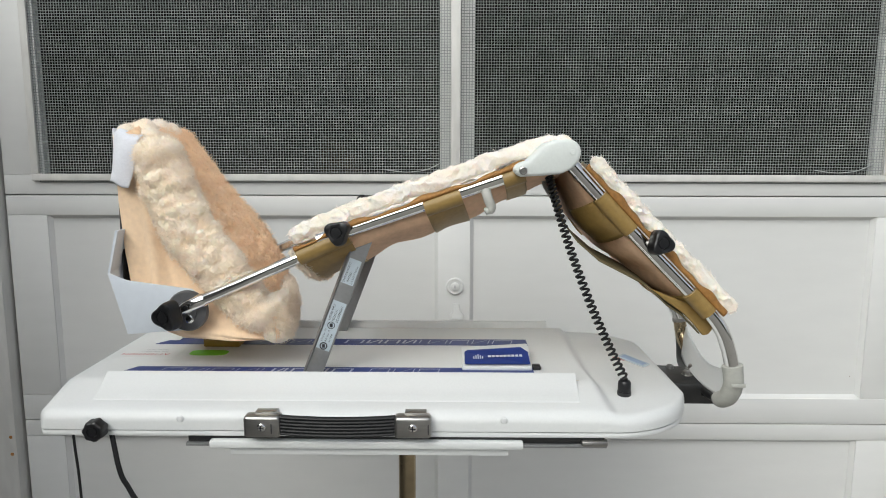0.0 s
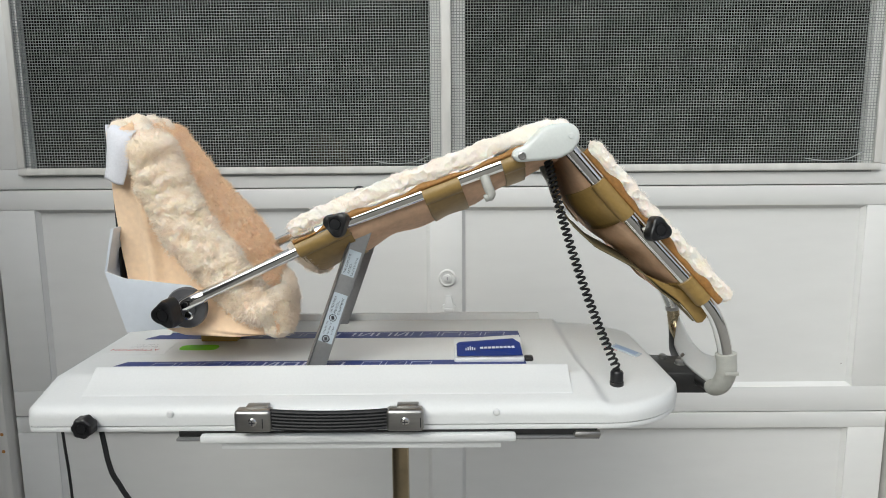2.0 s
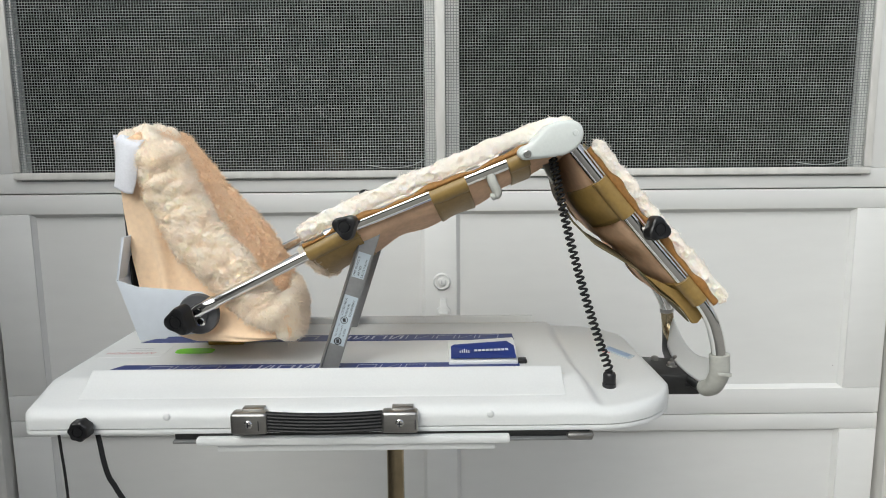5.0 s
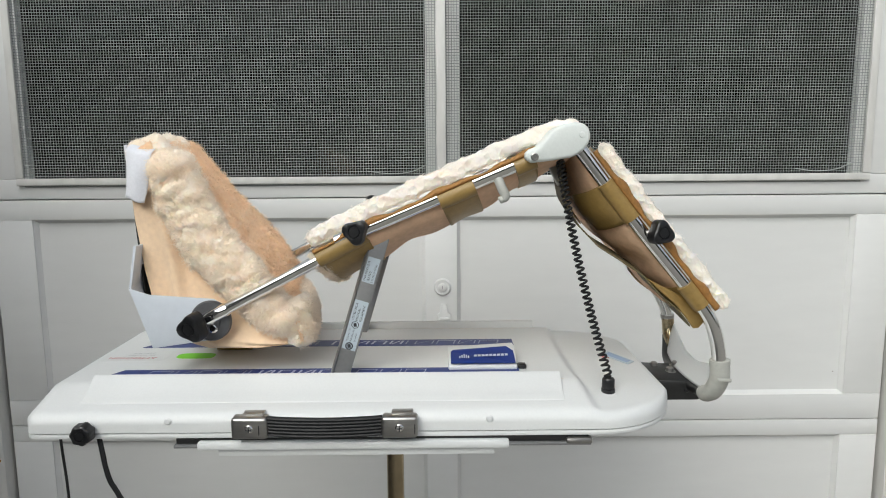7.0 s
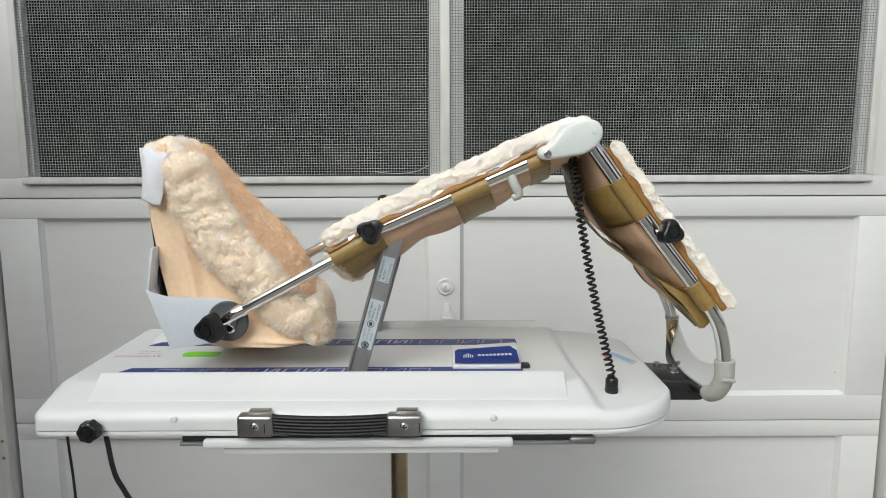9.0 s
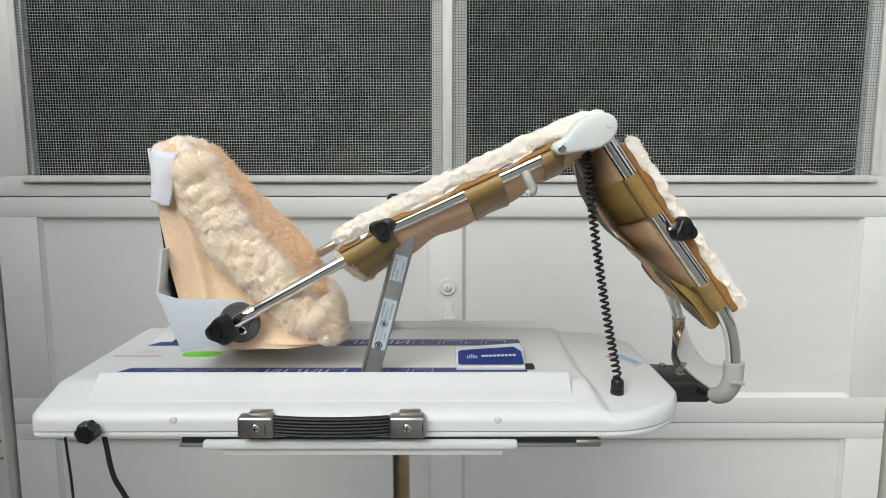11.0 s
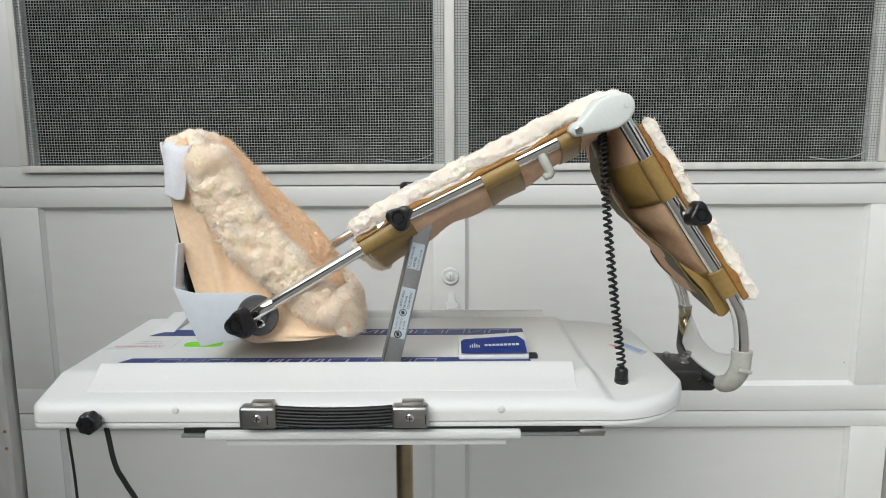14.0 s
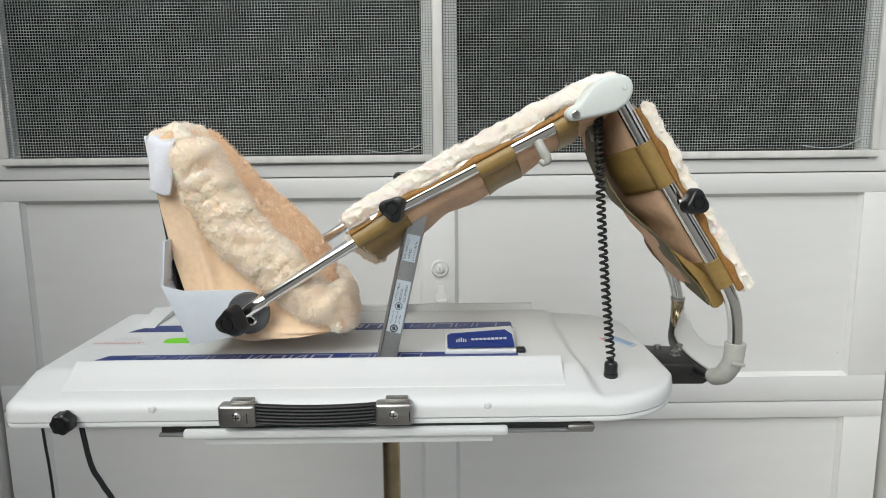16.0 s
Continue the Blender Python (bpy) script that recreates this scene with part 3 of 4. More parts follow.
part("seam", prism(plan_outline(0.0025), 0.867, 0.8715, "z"), PRINT_GREY, machine, smooth=False)
part("housing_pan", prism(plan_outline(0.0005), 0.8615, 0.8682, "z", 0.0018), HOUSING, machine, "white moulded plastic bottom pan")

# the sloped rails on both sides of the channel
for s in (-1, 1):
    prof = [(YC + s * 0.1780, 0.8990), (YC + s * 0.1660, 0.9036), (YC + s * 0.1540, 0.9105), (YC + s * 0.1425, 0.9195), (YC + s * 0.137, 0.9230), (YC + s * 0.1335, 0.9215), (YC + s * 0.1335, 0.906), (YC + s * 0.178, 0.894)]
    part("rail", prism(prof, -0.468, 0.143, "x", 0.0012), HOUSING, machine)
part("channel_floor", box(-0.470, 0.150, YC - 0.133, YC + 0.133, 0.905, 0.9108, 0.0008), CHANNEL, machine, "slightly beige plastic channel")

# printed stripes with a plain mark where the name stands
for y0, y1, x0, x1 in ((-0.622, -0.589, -0.476, 0.100), (-0.770, -0.733, -0.474, 0.094)):
    part("stripe", prism(((x0, y0), (x1, y0), (x1, y1), (x0 + 0.022, y1)), 0.9105, 0.9115, "z"), BLUE, machine, "dark blue printed stripe", smooth=False)
    bm = bmesh.new()
    back = y0 > -0.7
    start = -0.115 if back else -0.415
    widths = (0.030, 0.026, 0.028, 0.028, 0.008, 0.020, 0.022, 0.022, 0.028, 0.0, 0.026, 0.028, 0.028)
    x = start if not back else 0.075
    for i, w in enumerate(widths):
        w2 = w if w else 0.012
        a, b = (x, x + w2) if not back else (x - w2, x)
        if w:
            k = 0.0013 if i < 5 or i > 9 else 0.0034
            ya, yb = y0 + 0.007, y1 - 0.007
            sl = 0.004
            bars = [((a, ya), (a + k, ya), (a + k + sl, yb), (a + sl, yb))]
            if w > 0.01:
                bars += [((b - k, ya), (b, ya), (b + sl, yb), (b - k + sl, yb))]
                bars += [((a + sl, yb - 0.0018), (b + sl, yb - 0.0018), (b + sl, yb), (a + sl, yb))] if i % 2 == 0 else [((a + k, ya), (a + 2 * k, ya), (b, yb), (b - k, yb))]
            for q in bars:
                bm.faces.new([bm.verts.new((p[0], p[1], 0.9119)) for p in q])
        x = b + 0.006 if not back else a - 0.006
    part("stripe_mark", bm, PRINT_WHITE, machine, smooth=False)

part("rail_end_pad", prism(((-0.517, 0.9225), (-0.517, 0.9112), (-0.602, 0.9112), (-0.600, 0.9122)), -0.478, -0.446, "x", 0.0006), HOUSING, machine)

# sticker with a warning, upside down for the camera; the green sticker
m180 = pose(0, 0, 0, 0, 0, 180)
part("warning_sticker", box(-0.512, -0.418, -0.694, -0.640, 0.9106, 0.9112), HOUSING, machine, "white warning sticker with red print")
lettering("ATTENTION", 0.0125, Matrix.Translation((-0.432, -0.673, 0.9116)) @ m180, "warning_text", PRINT_RED, machine)
lettering("Do not place", 0.0075, Matrix.Translation((-0.440, -0.661, 0.9116)) @ m180, "warning_text", PRINT_GREY, machine)
lettering("under foot", 0.0075, Matrix.Translation((-0.443, -0.651, 0.9116)) @ m180, "warning_text", PRINT_GREY, machine)
bm = prism([(-0.377 + 0.028 * math.copysign(abs(math.cos(a)) ** 0.5, math.cos(a)), -0.667 + 0.013 * math.copysign(abs(math.sin(a)) ** 0.6, math.sin(a))) for a in (2 * math.pi * k / 28 for k in range(28))], 0.9106, 0.9114, "z")
part("green_sticker", bm, GREEN, machine, "bright green sticker", smooth=False)
# labels on the nose
nose_tilt = Matrix.Translation((0.254, -0.655, 0.8990)) @ pose(0, 0, 0, 0, 9, -42)
bm = bmesh.new()
bmesh.ops.create_cube(bm, size=1, matrix=nose_tilt @ Matrix.Diagonal((0.044, 0.019, 0.0012, 1)))
part("nose_label", bm, LABEL, machine, "small pale blue label", smooth=False)
bm = bmesh.new()
bmesh.ops.create_cube(bm, size=1, matrix=nose_tilt @ Matrix.Translation((0, 0, 0.0008)) @ Matrix.Diagonal((0.036, 0.012, 0.0006, 1)))
part("nose_label_mark", bm, material("pale_blue_print", (0.32, 0.42, 0.58), 0.5, bump=0), machine, smooth=False)
bm = bmesh.new()
for i in range(3):
    bmesh.ops.create_cube(bm, size=1, matrix=Matrix.Translation((0.232 + 0.002 * i, -0.640 - 0.006 * i, 0.8988)) @ pose(0, 0, 0, 0, 0, -20) @ Matrix.Diagonal((0.011, 0.0014, 0.0006, 1)))
part("nose_print", bm, PRINT_RED, machine, smooth=False)

# control box in the channel, blue sloped face
face = ((-0.744, 0.910), (-0.745, 0.9165), (-0.703, 0.930), (-0.676, 0.931), (-0.672, 0.910))
bm = prism(face, -0.003, 0.0925, "x", 0.0025)
for v in bm.verts:
    v.co.z -= 0.0055 * (0.0925 - v.co.x) / 0.095 * min(1, max(0, (v.co.z - 0.9165) / 0.0135))
control = part("control_box", bm, HOUSING, machine, "white control box with a dark blue sloped face")


def face_point(x, t, lift):
    """A point on the control box's sloped face: t from its lower to its upper edge."""
    z = 0.9165 + 0.0135 * t
    y = -0.745 + 0.042 * t
    z -= 0.0055 * (0.0925 - x) / 0.095 * t
    return Vector((x, y - 0.3 * lift, z + lift))


bm = bmesh.new()
outline = [(0.0005, 0.05), (0.0900, 0.05), (0.0890, 0.74), (0.080, 1.02), (0.005, 1.00), (0.0005, 0.88)]
bm.faces.new([bm.verts.new(face_point(x, t, 0.0032)) for x, t in outline])
part("blue_face", bm, BLUE, control, smooth=False)
bm = bmesh.new()
for x0, x1, t0, t1 in [(0.0125 + 0.0030 * i, 0.0142 + 0.0030 * i, 0.36, 0.52 + 0.06 * (2 - abs(i - 2))) for i in range(5)] + [(0.033 + 0.0054 * i, 0.0372 + 0.0054 * i, 0.44, 0.56) for i in range(9)]:
    bm.faces.new([bm.verts.new(face_point(x, t, 0.0042)) for x, t in ((x0, t0), (x1, t0), (x1, t1), (x0, t1))])
part("face_mark", bm, PRINT_WHITE, control, smooth=False)
part("control_socket", box(0.0935, 0.105, -0.742, -0.728, 0.9108, 0.917, 0.002), BLACK, machine)

# carrying handle
FY = YC - HALF
for x0, x1 in ((-0.267, -0.223), (-0.086, -0.042)):
    bm = box(x0, x1, FY - 0.018, FY + 0.001, 0.867, 0.894, 0.004, segments=3)
    box(x0 + 0.012, x1 - 0.006, FY - 0.008, FY + 0.006, 0.893, 0.8962, 0.001, bm)
    mount = part("handle_bracket", bm, STEEL, machine, "brushed steel handle bracket")
    xm = (x0 + x1) / 2
    part("screw", turned(((0.0052, 0), (0.0052, 0.001), (0.0040, 0.0022), (0.0005, 0.0024)), (xm, FY - 0.0178, 0.8805), seg=18), CHROME, mount)
    bm = box(xm - 0.0035, xm + 0.0035, FY - 0.0206, FY - 0.0195, 0.8799, 0.8811)
    box(xm - 0.0006, xm + 0.0006, FY - 0.0206, FY - 0.0195, 0.877, 0.884, 0, bm)
    part("screw_slot", bm, PRINT_BLACK, mount, smooth=False)
    part("bracket_slot", box(x1 - 0.0105 if x0 < -0.2 else x1 - 0.004, x1 - 0.0095 if x0 < -0.2 else x1 - 0.003, FY - 0.0186, FY - 0.0176, 0.873, 0.885), PRINT_BLACK, mount, smooth=False)
for i in range(6):
    z = 0.8695 + 0.0041 * i
    path = [(-0.2245 + 0.1395 * k / 14, FY - 0.011 - 0.005 * math.sin(math.pi * k / 14) ** 0.7, z + 0.002 - 0.0008 * math.sin(math.pi * k / 14)) for k in range(15)]
    bm = tube(path, 0.0024, 10, flat=1.5)
    part("handle_strap", bm, RUBBER, machine, "black ribbed carrying strap" if i == 0 else "")
for x in (-0.349, 0.046):
    part("plug_cap", turned(((0.0045, 0), (0.0045, 0.001), (0.003, 0.0024), (0.0003, 0.0028)), (x, FY + 0.0005, 0.884), seg=16), HOUSING, machine)
# rear clamping knob under the lid
part("side_knob", knob((-0.449, FY - 0.002, 0.873), 0.0128, 0.016, spin=0.5, lobes=7, swell=0.06), BLACK, machine, "black seven-lobed knob")

# hip bracket and cord gland
bm = prism(((0.285, 0.8475), (0.362, 0.8470), (0.373, 0.854), (0.375, 0.863), (0.366, 0.8755), (0.285, 0.880)), -0.698, -0.612, "y", 0.003)
hip = part("hip_bracket", bm, BLACK_METAL, machine, "scuffed black metal hip bracket")
for x, y in ((0.334, -0.655), (0.318, -0.628), (0.352, -0.626)):
    part("bolt", turned(((0.009, 0), (0.009, 0.001), (0.0055, 0.0012), (0.0055, 0.006), (0.004, 0.0075), (0.0004, 0.0075)), (x, y, 0.8765), axis=(0, 0, 1), seg=18), STEEL, hip)
part("rivet", turned(((0.004, 0), (0.003, 0.0015), (0.0003, 0.002)), (0.345, -0.698, 0.863), seg=12), BLACK, hip)
GX, GY = 0.2065, -0.790
gz = 0.8925
part("cord_gland", turned(((0.0090, 0), (0.0090, 0.007), (0.0078, 0.0075), (0.0084, 0.008), (0.0084, 0.019), (0.007, 0.0215), (0.0042, 0.022), (0.0038, 0.025), (0.001, 0.0255)), (GX, GY, gz), axis=(0, 0, 1), seg=14), BLACK, machine, "black cable gland")

# ---- lower-leg link: tubes, knee covers, knobs, sling ----
YN, YF = -0.775, -0.525
MOVING = {}
A_SH = (SHANK_PIVOT[0], YC, SHANK_PIVOT[1])
FAR_LIFT = 0.015
LOW0, BEND, TOP = (-0.372, 1.001), (-0.160, 1.0975), (0.110, 1.1965)
shank = None
for y in (YN, YF):
    dz = 0.0 if y == YN else FAR_LIFT
    bm = tube([(BEND[0] - 0.030, y, BEND[1] - 0.004 + dz), (TOP[0] - 0.045, y, TOP[1] - 0.016 + dz)], 0.0093, 22)
    if shank is None:
        shank = part("lower_leg_tube", bm, CHROME, machine, "chrome telescoping lower-leg tube", A_SH)
    else:
        part("far_tube", bm, CHROME, shank)
    part("telescoping_rod", tube([(LOW0[0] + 0.012, y, LOW0[1] + 0.0055 + dz), (BEND[0] + 0.01, y, BEND[1] + 0.002 + dz)], 0.0078, 20), CHROME, shank)
    s = -1 if y == YN else 1
    # forked rod end and its pivot knob
    d = Vector((0.912, 0, 0.41))
    p0 = Vector((LOW0[0] + 0.002, y, LOW0[1] + 0.001 + dz))
    part("rod_end", tube([p0, p0 + d * 0.006, p0 + d * 0.030, p0 + d * 0.034], [0.0075, 0.0092, 0.0092, 0.0078], 20), CHROME, shank)
    part("rod_end_hole", turned(((0.0036, 0), (0.0036, 0.0008), (0.0003, 0.0009)), p0 + d * 0.008 + Vector((0, s * 0.0088, 0)), axis=(0, s, 0), seg=14), BLACK, shank)
    part("ankle_knob", knob((-0.376, y + s * 0.016, 1.000 + dz), 0.0175, 0.020, axis=(-0.35, s, -0.1), spin=0.9), BLACK, shank, "black three-lobed knob")
    part("length_knob", knob((-0.160, y + s * 0.012, 1.1055 + dz), 0.0150, 0.016, axis=(-0.15, s, 0.05), spin=1.4), BLACK, shank, "black three-lobed knob")
    # knee cover: a rounded plastic shell with a neck
    outline = [(0.056, 1.184), (0.064, 1.176), (0.092, 1.1775), (0.116, 1.1795), (0.130, 1.1865), (0.1385, 1.197), (0.1405, 1.207), (0.1370, 1.217), (0.127, 1.2225), (0.110, 1.2215), (0.094, 1.2165), (0.081, 1.203), (0.074, 1.196), (0.061, 1.1925)]
    part("knee_cover", prism(outline, y + s * 0.026, y - s * 0.012, "y", 0.0055, segments=4), KNEE_PLASTIC, shank, "pale grey plastic knee joint cover")
    part("cover_screw", turned(((0.005, 0), (0.005, 0.0012), (0.0035, 0.002), (0.003, 0.0008), (0.0003, 0.0008)), (0.069, y + s * 0.0262, 1.1838), axis=(0, s, 0), seg=16), STEEL, shank)
    part("cover_dimple", turned(((0.0038, 0), (0.003, 0.0012), (0.0003, 0.0014)), (0.1290, y + s * 0.0262, 1.2065), axis=(0, s, 0), seg=14), KNEE_PLASTIC, shank)
    part("cover_tongue", box(0.040, 0.068, y - 0.0075, y + 0.0075, 1.171, 1.185, 0.002), STEEL, shank)
    # clear plastic hook under the tube
    part("hook", tube(smooth_path([(0.024, y + s * 0.002, 1.160), (0.0275, y + s * 0.006, 1.148), (0.0315, y + s * 0.006, 1.136), (0.0235, y + s * 0.006, 1.131)]), [0.0062] * 15 + [0.005] * 3 + [0.0035], 12), GREY_SLEEVE, shank)
MOVING["shank"] = shank


def link_line(points):
    """Arc-length walk along a polyline of (x, z): returns functions for the place and the upward normal."""
    p = np.array(points)
    seg = np.linalg.norm(np.diff(p, axis=0), axis=1)
    s = np.concatenate([[0], np.cumsum(seg)]) / seg.sum()

    def at(u):
        # straight on past the ends
        x, z = np.interp(u, s, p[:, 0]), np.interp(u, s, p[:, 1])
        e0, e1 = np.minimum(u, 0) / s[1], np.maximum(u - 1, 0) / (1 - s[-2])
        return x + e0 * (p[1, 0] - p[0, 0]) + e1 * (p[-1, 0] - p[-2, 0]), z + e0 * (p[1, 1] - p[0, 1]) + e1 * (p[-1, 1] - p[-2, 1])

    def up(u):
        x0, z0 = at(u - 0.04)
        x1, z1 = at(u + 0.04)
        l = np.hypot(x1 - x0, z1 - z0)
        return -(z1 - z0) / l, (x1 - x0) / l
    return at, up


def sling_fn(points, sag, rise, seed, y0=YN, y1=YF, power=0.42, ripple=0.002, far_lift=0.0):
    """A hammock between the two tubes: u along them, v from the near tube to the far one. rise: height of its edges over the tubes."""
    at, up = link_line(points)

    def fn(u, v, off):
        x, z = at(u)
        nx, nz = up(u)
        depth = np.interp(u, np.linspace(0, 1, len(sag)), sag)
        k = np.clip(4 * v * (1 - v), 0, 1) ** power
        h = rise * (1 - k) - depth * k + ripple * np.sin(u * 29 + seed + v * 5) * k
        # the offset goes outward: down in the middle, sideways at the walls
        wall = np.clip(1 - k * 1.15, 0, 1)
        y = y0 + (y1 - y0) * v + np.where(v < 0.5, -1, 1) * off * wall
        h = h - off * (1 - wall)
        return np.stack([x + nx * h, y, z + nz * h + far_lift * v], axis=1)
    return fn


def sub(fn, u0, u1, v0=0.0, v1=1.0, lift=0.0):
    return lambda u, v, off: fn(u0 + (u1 - u0) * u, v0 + (v1 - v0) * v, off + lift)


def roll_fn(points, y, height, radius, seed, lump=0.35, squash=0.75, lo=0.0, hi=1.0):
    """A fat lumpy roll along a line at one edge of a sling."""
    at, up = link_line(points)

    def fn(u, v, off):
        x, z = at(u)
        nx, nz = up(u)
        a = 2 * math.pi * v
        r = radius * (1 + lump * (0.5 * np.sin(u * 37 + seed + 2 * np.cos(a)) + 0.5 * np.sin(u * 83 + 1.7 * seed + 3 * np.sin(a)))) + off
        t = np.clip((u - lo) / (hi - lo), 0, 1)
        r = r * np.sqrt(np.clip(1 - np.clip(1 - np.minimum(t, 1 - t) / 0.05, 0, 1) ** 2, 0.0004, 1))
        h = height + r * np.cos(a)
        return np.stack([x + nx * h, y + r * squash * np.sin(a), z + nz * h], axis=1)
    return fn


def sling(link, origin, line, sag, cuffs, fleece_from, fleece_to, seed, roll_height, roll_radius, count, far_lift=0.0, fringe=0.0, lip=0.0140):
    fn = sling_fn(line, sag, 0.006, seed, far_lift=far_lift)
    p, f = sheet(fn, 48, 31, 0.0025)
    raw("hide_sling", p, f, LEATHER, link, origin, "tan hide sling slung between the tubes", True)
    # vinyl cuffs that wrap the tubes and pass under the hide
    at, up = link_line(line)
    for u0, u1, drop in cuffs:
        for v0, v1 in ((0.0, 0.30), (0.70, 1.0)):
            p, f = sheet(sub(fn, u0, u1, v0, v1, 0.0035), 10, 18, 0.0016)
            raw("cuff", p, f, CUFF, link, origin, "amber vinyl cuff", True)
        for y, e in ((YN, 0.0), (YF, far_lift)):
            x0, z0 = at(np.array([u0]))
            x1, z1 = at(np.array([u1]))
            part("cuff_loop", tube([(x0[0], y, z0[0] + e), (x1[0], y, z1[0] + e)], 0.0118, 22, caps=True), CUFF, link)
    # fleece inside and over the edges
    plump = sling_fn(line, [s * 0.22 for s in sag], 0.024, seed, far_lift=far_lift)
    inner = sub(plump, max(0.0, fleece_from), min(1.0, fleece_to), 0.02, 0.98, 0.0)
    wool("fleece_pad", inner, 90, 40, 0.015, 0.007, count // 5, 0.006, seed, FLEECE_BASE, FLEECE, link, origin, 1.0, "cream sheepskin pad")
    for y, s in ((YN + 0.013, -1), (YF - 0.010, 1)):
        r, top = (roll_radius, roll_height) if s < 0 else (roll_radius * 0.7, roll_height * 0.7)
        rf = sub(roll_fn(line, y, top, r, seed + s, lump=0.05, squash=0.7, lo=fleece_from, hi=fleece_to), fleece_from, fleece_to)
        wool("fleece_edge", rf, 320, 60, 0.0130, 0.0058, count // 6 if s < 0 else count // 8, 0.0070, seed + 5 + s, FLEECE_BASE, FLEECE, link, origin, -1.0, crisp=9, fine=0.55)

        def lip_fn(u, v, off, y=YN - 0.0070 if s < 0 else YF + 0.0070, s=s):
            # the hide's turned edge stands up over the tube, wavy along its rim
            u = max(0.0, fleece_from) + 0.02 + (min(0.985, fleece_to) - 0.03 - max(0.0, fleece_from)) * u
            x, z = at(u)
            nx, nz = up(u)
            h = 0.0085 + (lip - 0.0085 + 0.0022 * np.sin(u * 21 + seed) + 0.0012 * np.sin(u * 53)) * v
            return np.stack([x + nx * h, y + s * off + s * 0.0025 * np.sin(math.pi * v) - s * 0.003 * v, z + nz * h + (far_lift if s > 0 else 0)], axis=1)
        p, f = sheet(lip_fn, 80, 7, 0.0022)
        raw("edge_binding", p, f, BINDING, link, origin, "orange-brown stitched hide edge", True)
        stitches = bmesh.new()
        for k in range(46):
            q = lip_fn(np.array([0.02 + 0.021 * k, 0.028 + 0.021 * k]), np.array([0.88, 0.98]), 0.0030)
            tube([q[0], q[1]], 0.00055, 5, stitches)
        part("stitching", stitches, CUFF, link)
    if fringe:
        def edge(u, v, off):
            c = fn(np.full_like(u, fringe), u, 0.004)
            a = 2 * math.pi * v
            return c + np.stack([0.009 * np.cos(a), 0 * a, 0.007 * np.sin(a)], axis=1)
        wool("fleece_fringe", edge, 140, 24, 0.012, 0.006, count // 6, 0.008, seed + 9, BOOT_CREAM_BASE, BOOT_CREAM, link, origin, -1.0)


calf_sling = empty("calf_sling", A_SH)
tagged(calf_sling, "tan hide sling lined with cream sheepskin between the lower-leg tubes", "sling", "leg slings")
SH_LINE = ((-0.222, 1.0690), BEND, (0.085, 1.1845), (0.120, 1.1905))
sling(calf_sling, A_SH, SH_LINE, (0.042, 0.048, 0.040, 0.042, 0.038, 0.030, 0.022), ((0.02, 0.215, 0), (0.50, 0.635, 0), (0.79, 0.865, 0)), -0.01, 1.07, 3, 0.0265, 0.0180, 36000, 0.0, 0.015)

# ---- thigh link ----
A_TH = (THIGH_PIVOT[0], YC, THIGH_PIVOT[1])
near = smooth_path([(0.118, YN, 1.207), (0.200, YN, 1.119), (0.285, YN, 1.033), (0.3155, YN, 1.0015), (0.333, YN, 0.978), (0.3445, YN, 0.950), (0.352, YN, 0.918), (0.3535, YN, 0.900)], 5)
far = [Vector((p.x + 0.014 * sstep(1.0, 0.92, p.z), YF, p.z)) for p in near]
thigh = part("thigh_tube", tube(near, 0.0093, 20), CHROME, machine, "bent chrome thigh tube", A_TH)
part("far_tube", tube(far, 0.0093, 20), CHROME, thigh)
part("hip_tube", tube(smooth_path([(0.3535, YN, 0.905), (0.352, YN + 0.008, 0.888), (0.350, YN + 0.035, 0.872), (0.350, YC, 0.866), (0.358, YF - 0.045, 0.868), (0.366, YF - 0.010, 0.888), (0.3675, YF, 0.905)], 6), 0.0085, 16), BLACK_METAL, thigh)
for y, s in ((YN, 1), (YF, -1)):
    if s > 0:
        path = smooth_path([(0.3505, y, 0.930), (0.3540, y + s * 0.001, 0.905), (0.3525, y + s * 0.010, 0.885), (0.3500, y + s * 0.019, 0.877), (0.3475, y + s * 0.028, 0.873)], 6)
    else:
        path = smooth_path([(0.3635, y, 0.932), (0.3675, y - 0.002, 0.908), (0.3690, y - 0.012, 0.892), (0.3700, y - 0.032, 0.877), (0.3690, y - 0.055, 0.868)], 6)
    if s > 0:
        part("hip_sleeve", tube(path, [0.0118] * 2 + [0.0114] * (len(path) - 4) + [0.0105] * 2, 20, flat=1.15, up=(1, 0, 0)), GREY_SLEEVE, thigh, "pale grey plastic sleeve")
        part("sleeve_tab", box(0.345, 0.364, y - 0.0145, y - 0.0125, 0.904, 0.909, 0.0008), GREY_SLEEVE, thigh)
    else:
        part("hip_sleeve", tube(path, 0.0102, 20), BROWN_TUBE, thigh, "brown metal sleeve, brownish reflection put into the colour")
        part("sleeve_ring", tube([(0.3640, y, 0.927), (0.3630, y, 0.933)], 0.0112, 20), STEEL, thigh)
    part("length_knob", knob((0.2405, y - s * 0.014, 1.093), 0.0150, 0.017, axis=(0.25, -s, 0.1), spin=0.3), BLACK, thigh, "black three-lobed knob")
    part("knob_boss", turned(((0.008, 0), (0.008, 0.012), (0.006, 0.014), (0.0005, 0.014)), (0.236, y - s * 0.004, 1.089), axis=(0.2, -s, 0.15), seg=16), STEEL, thigh)


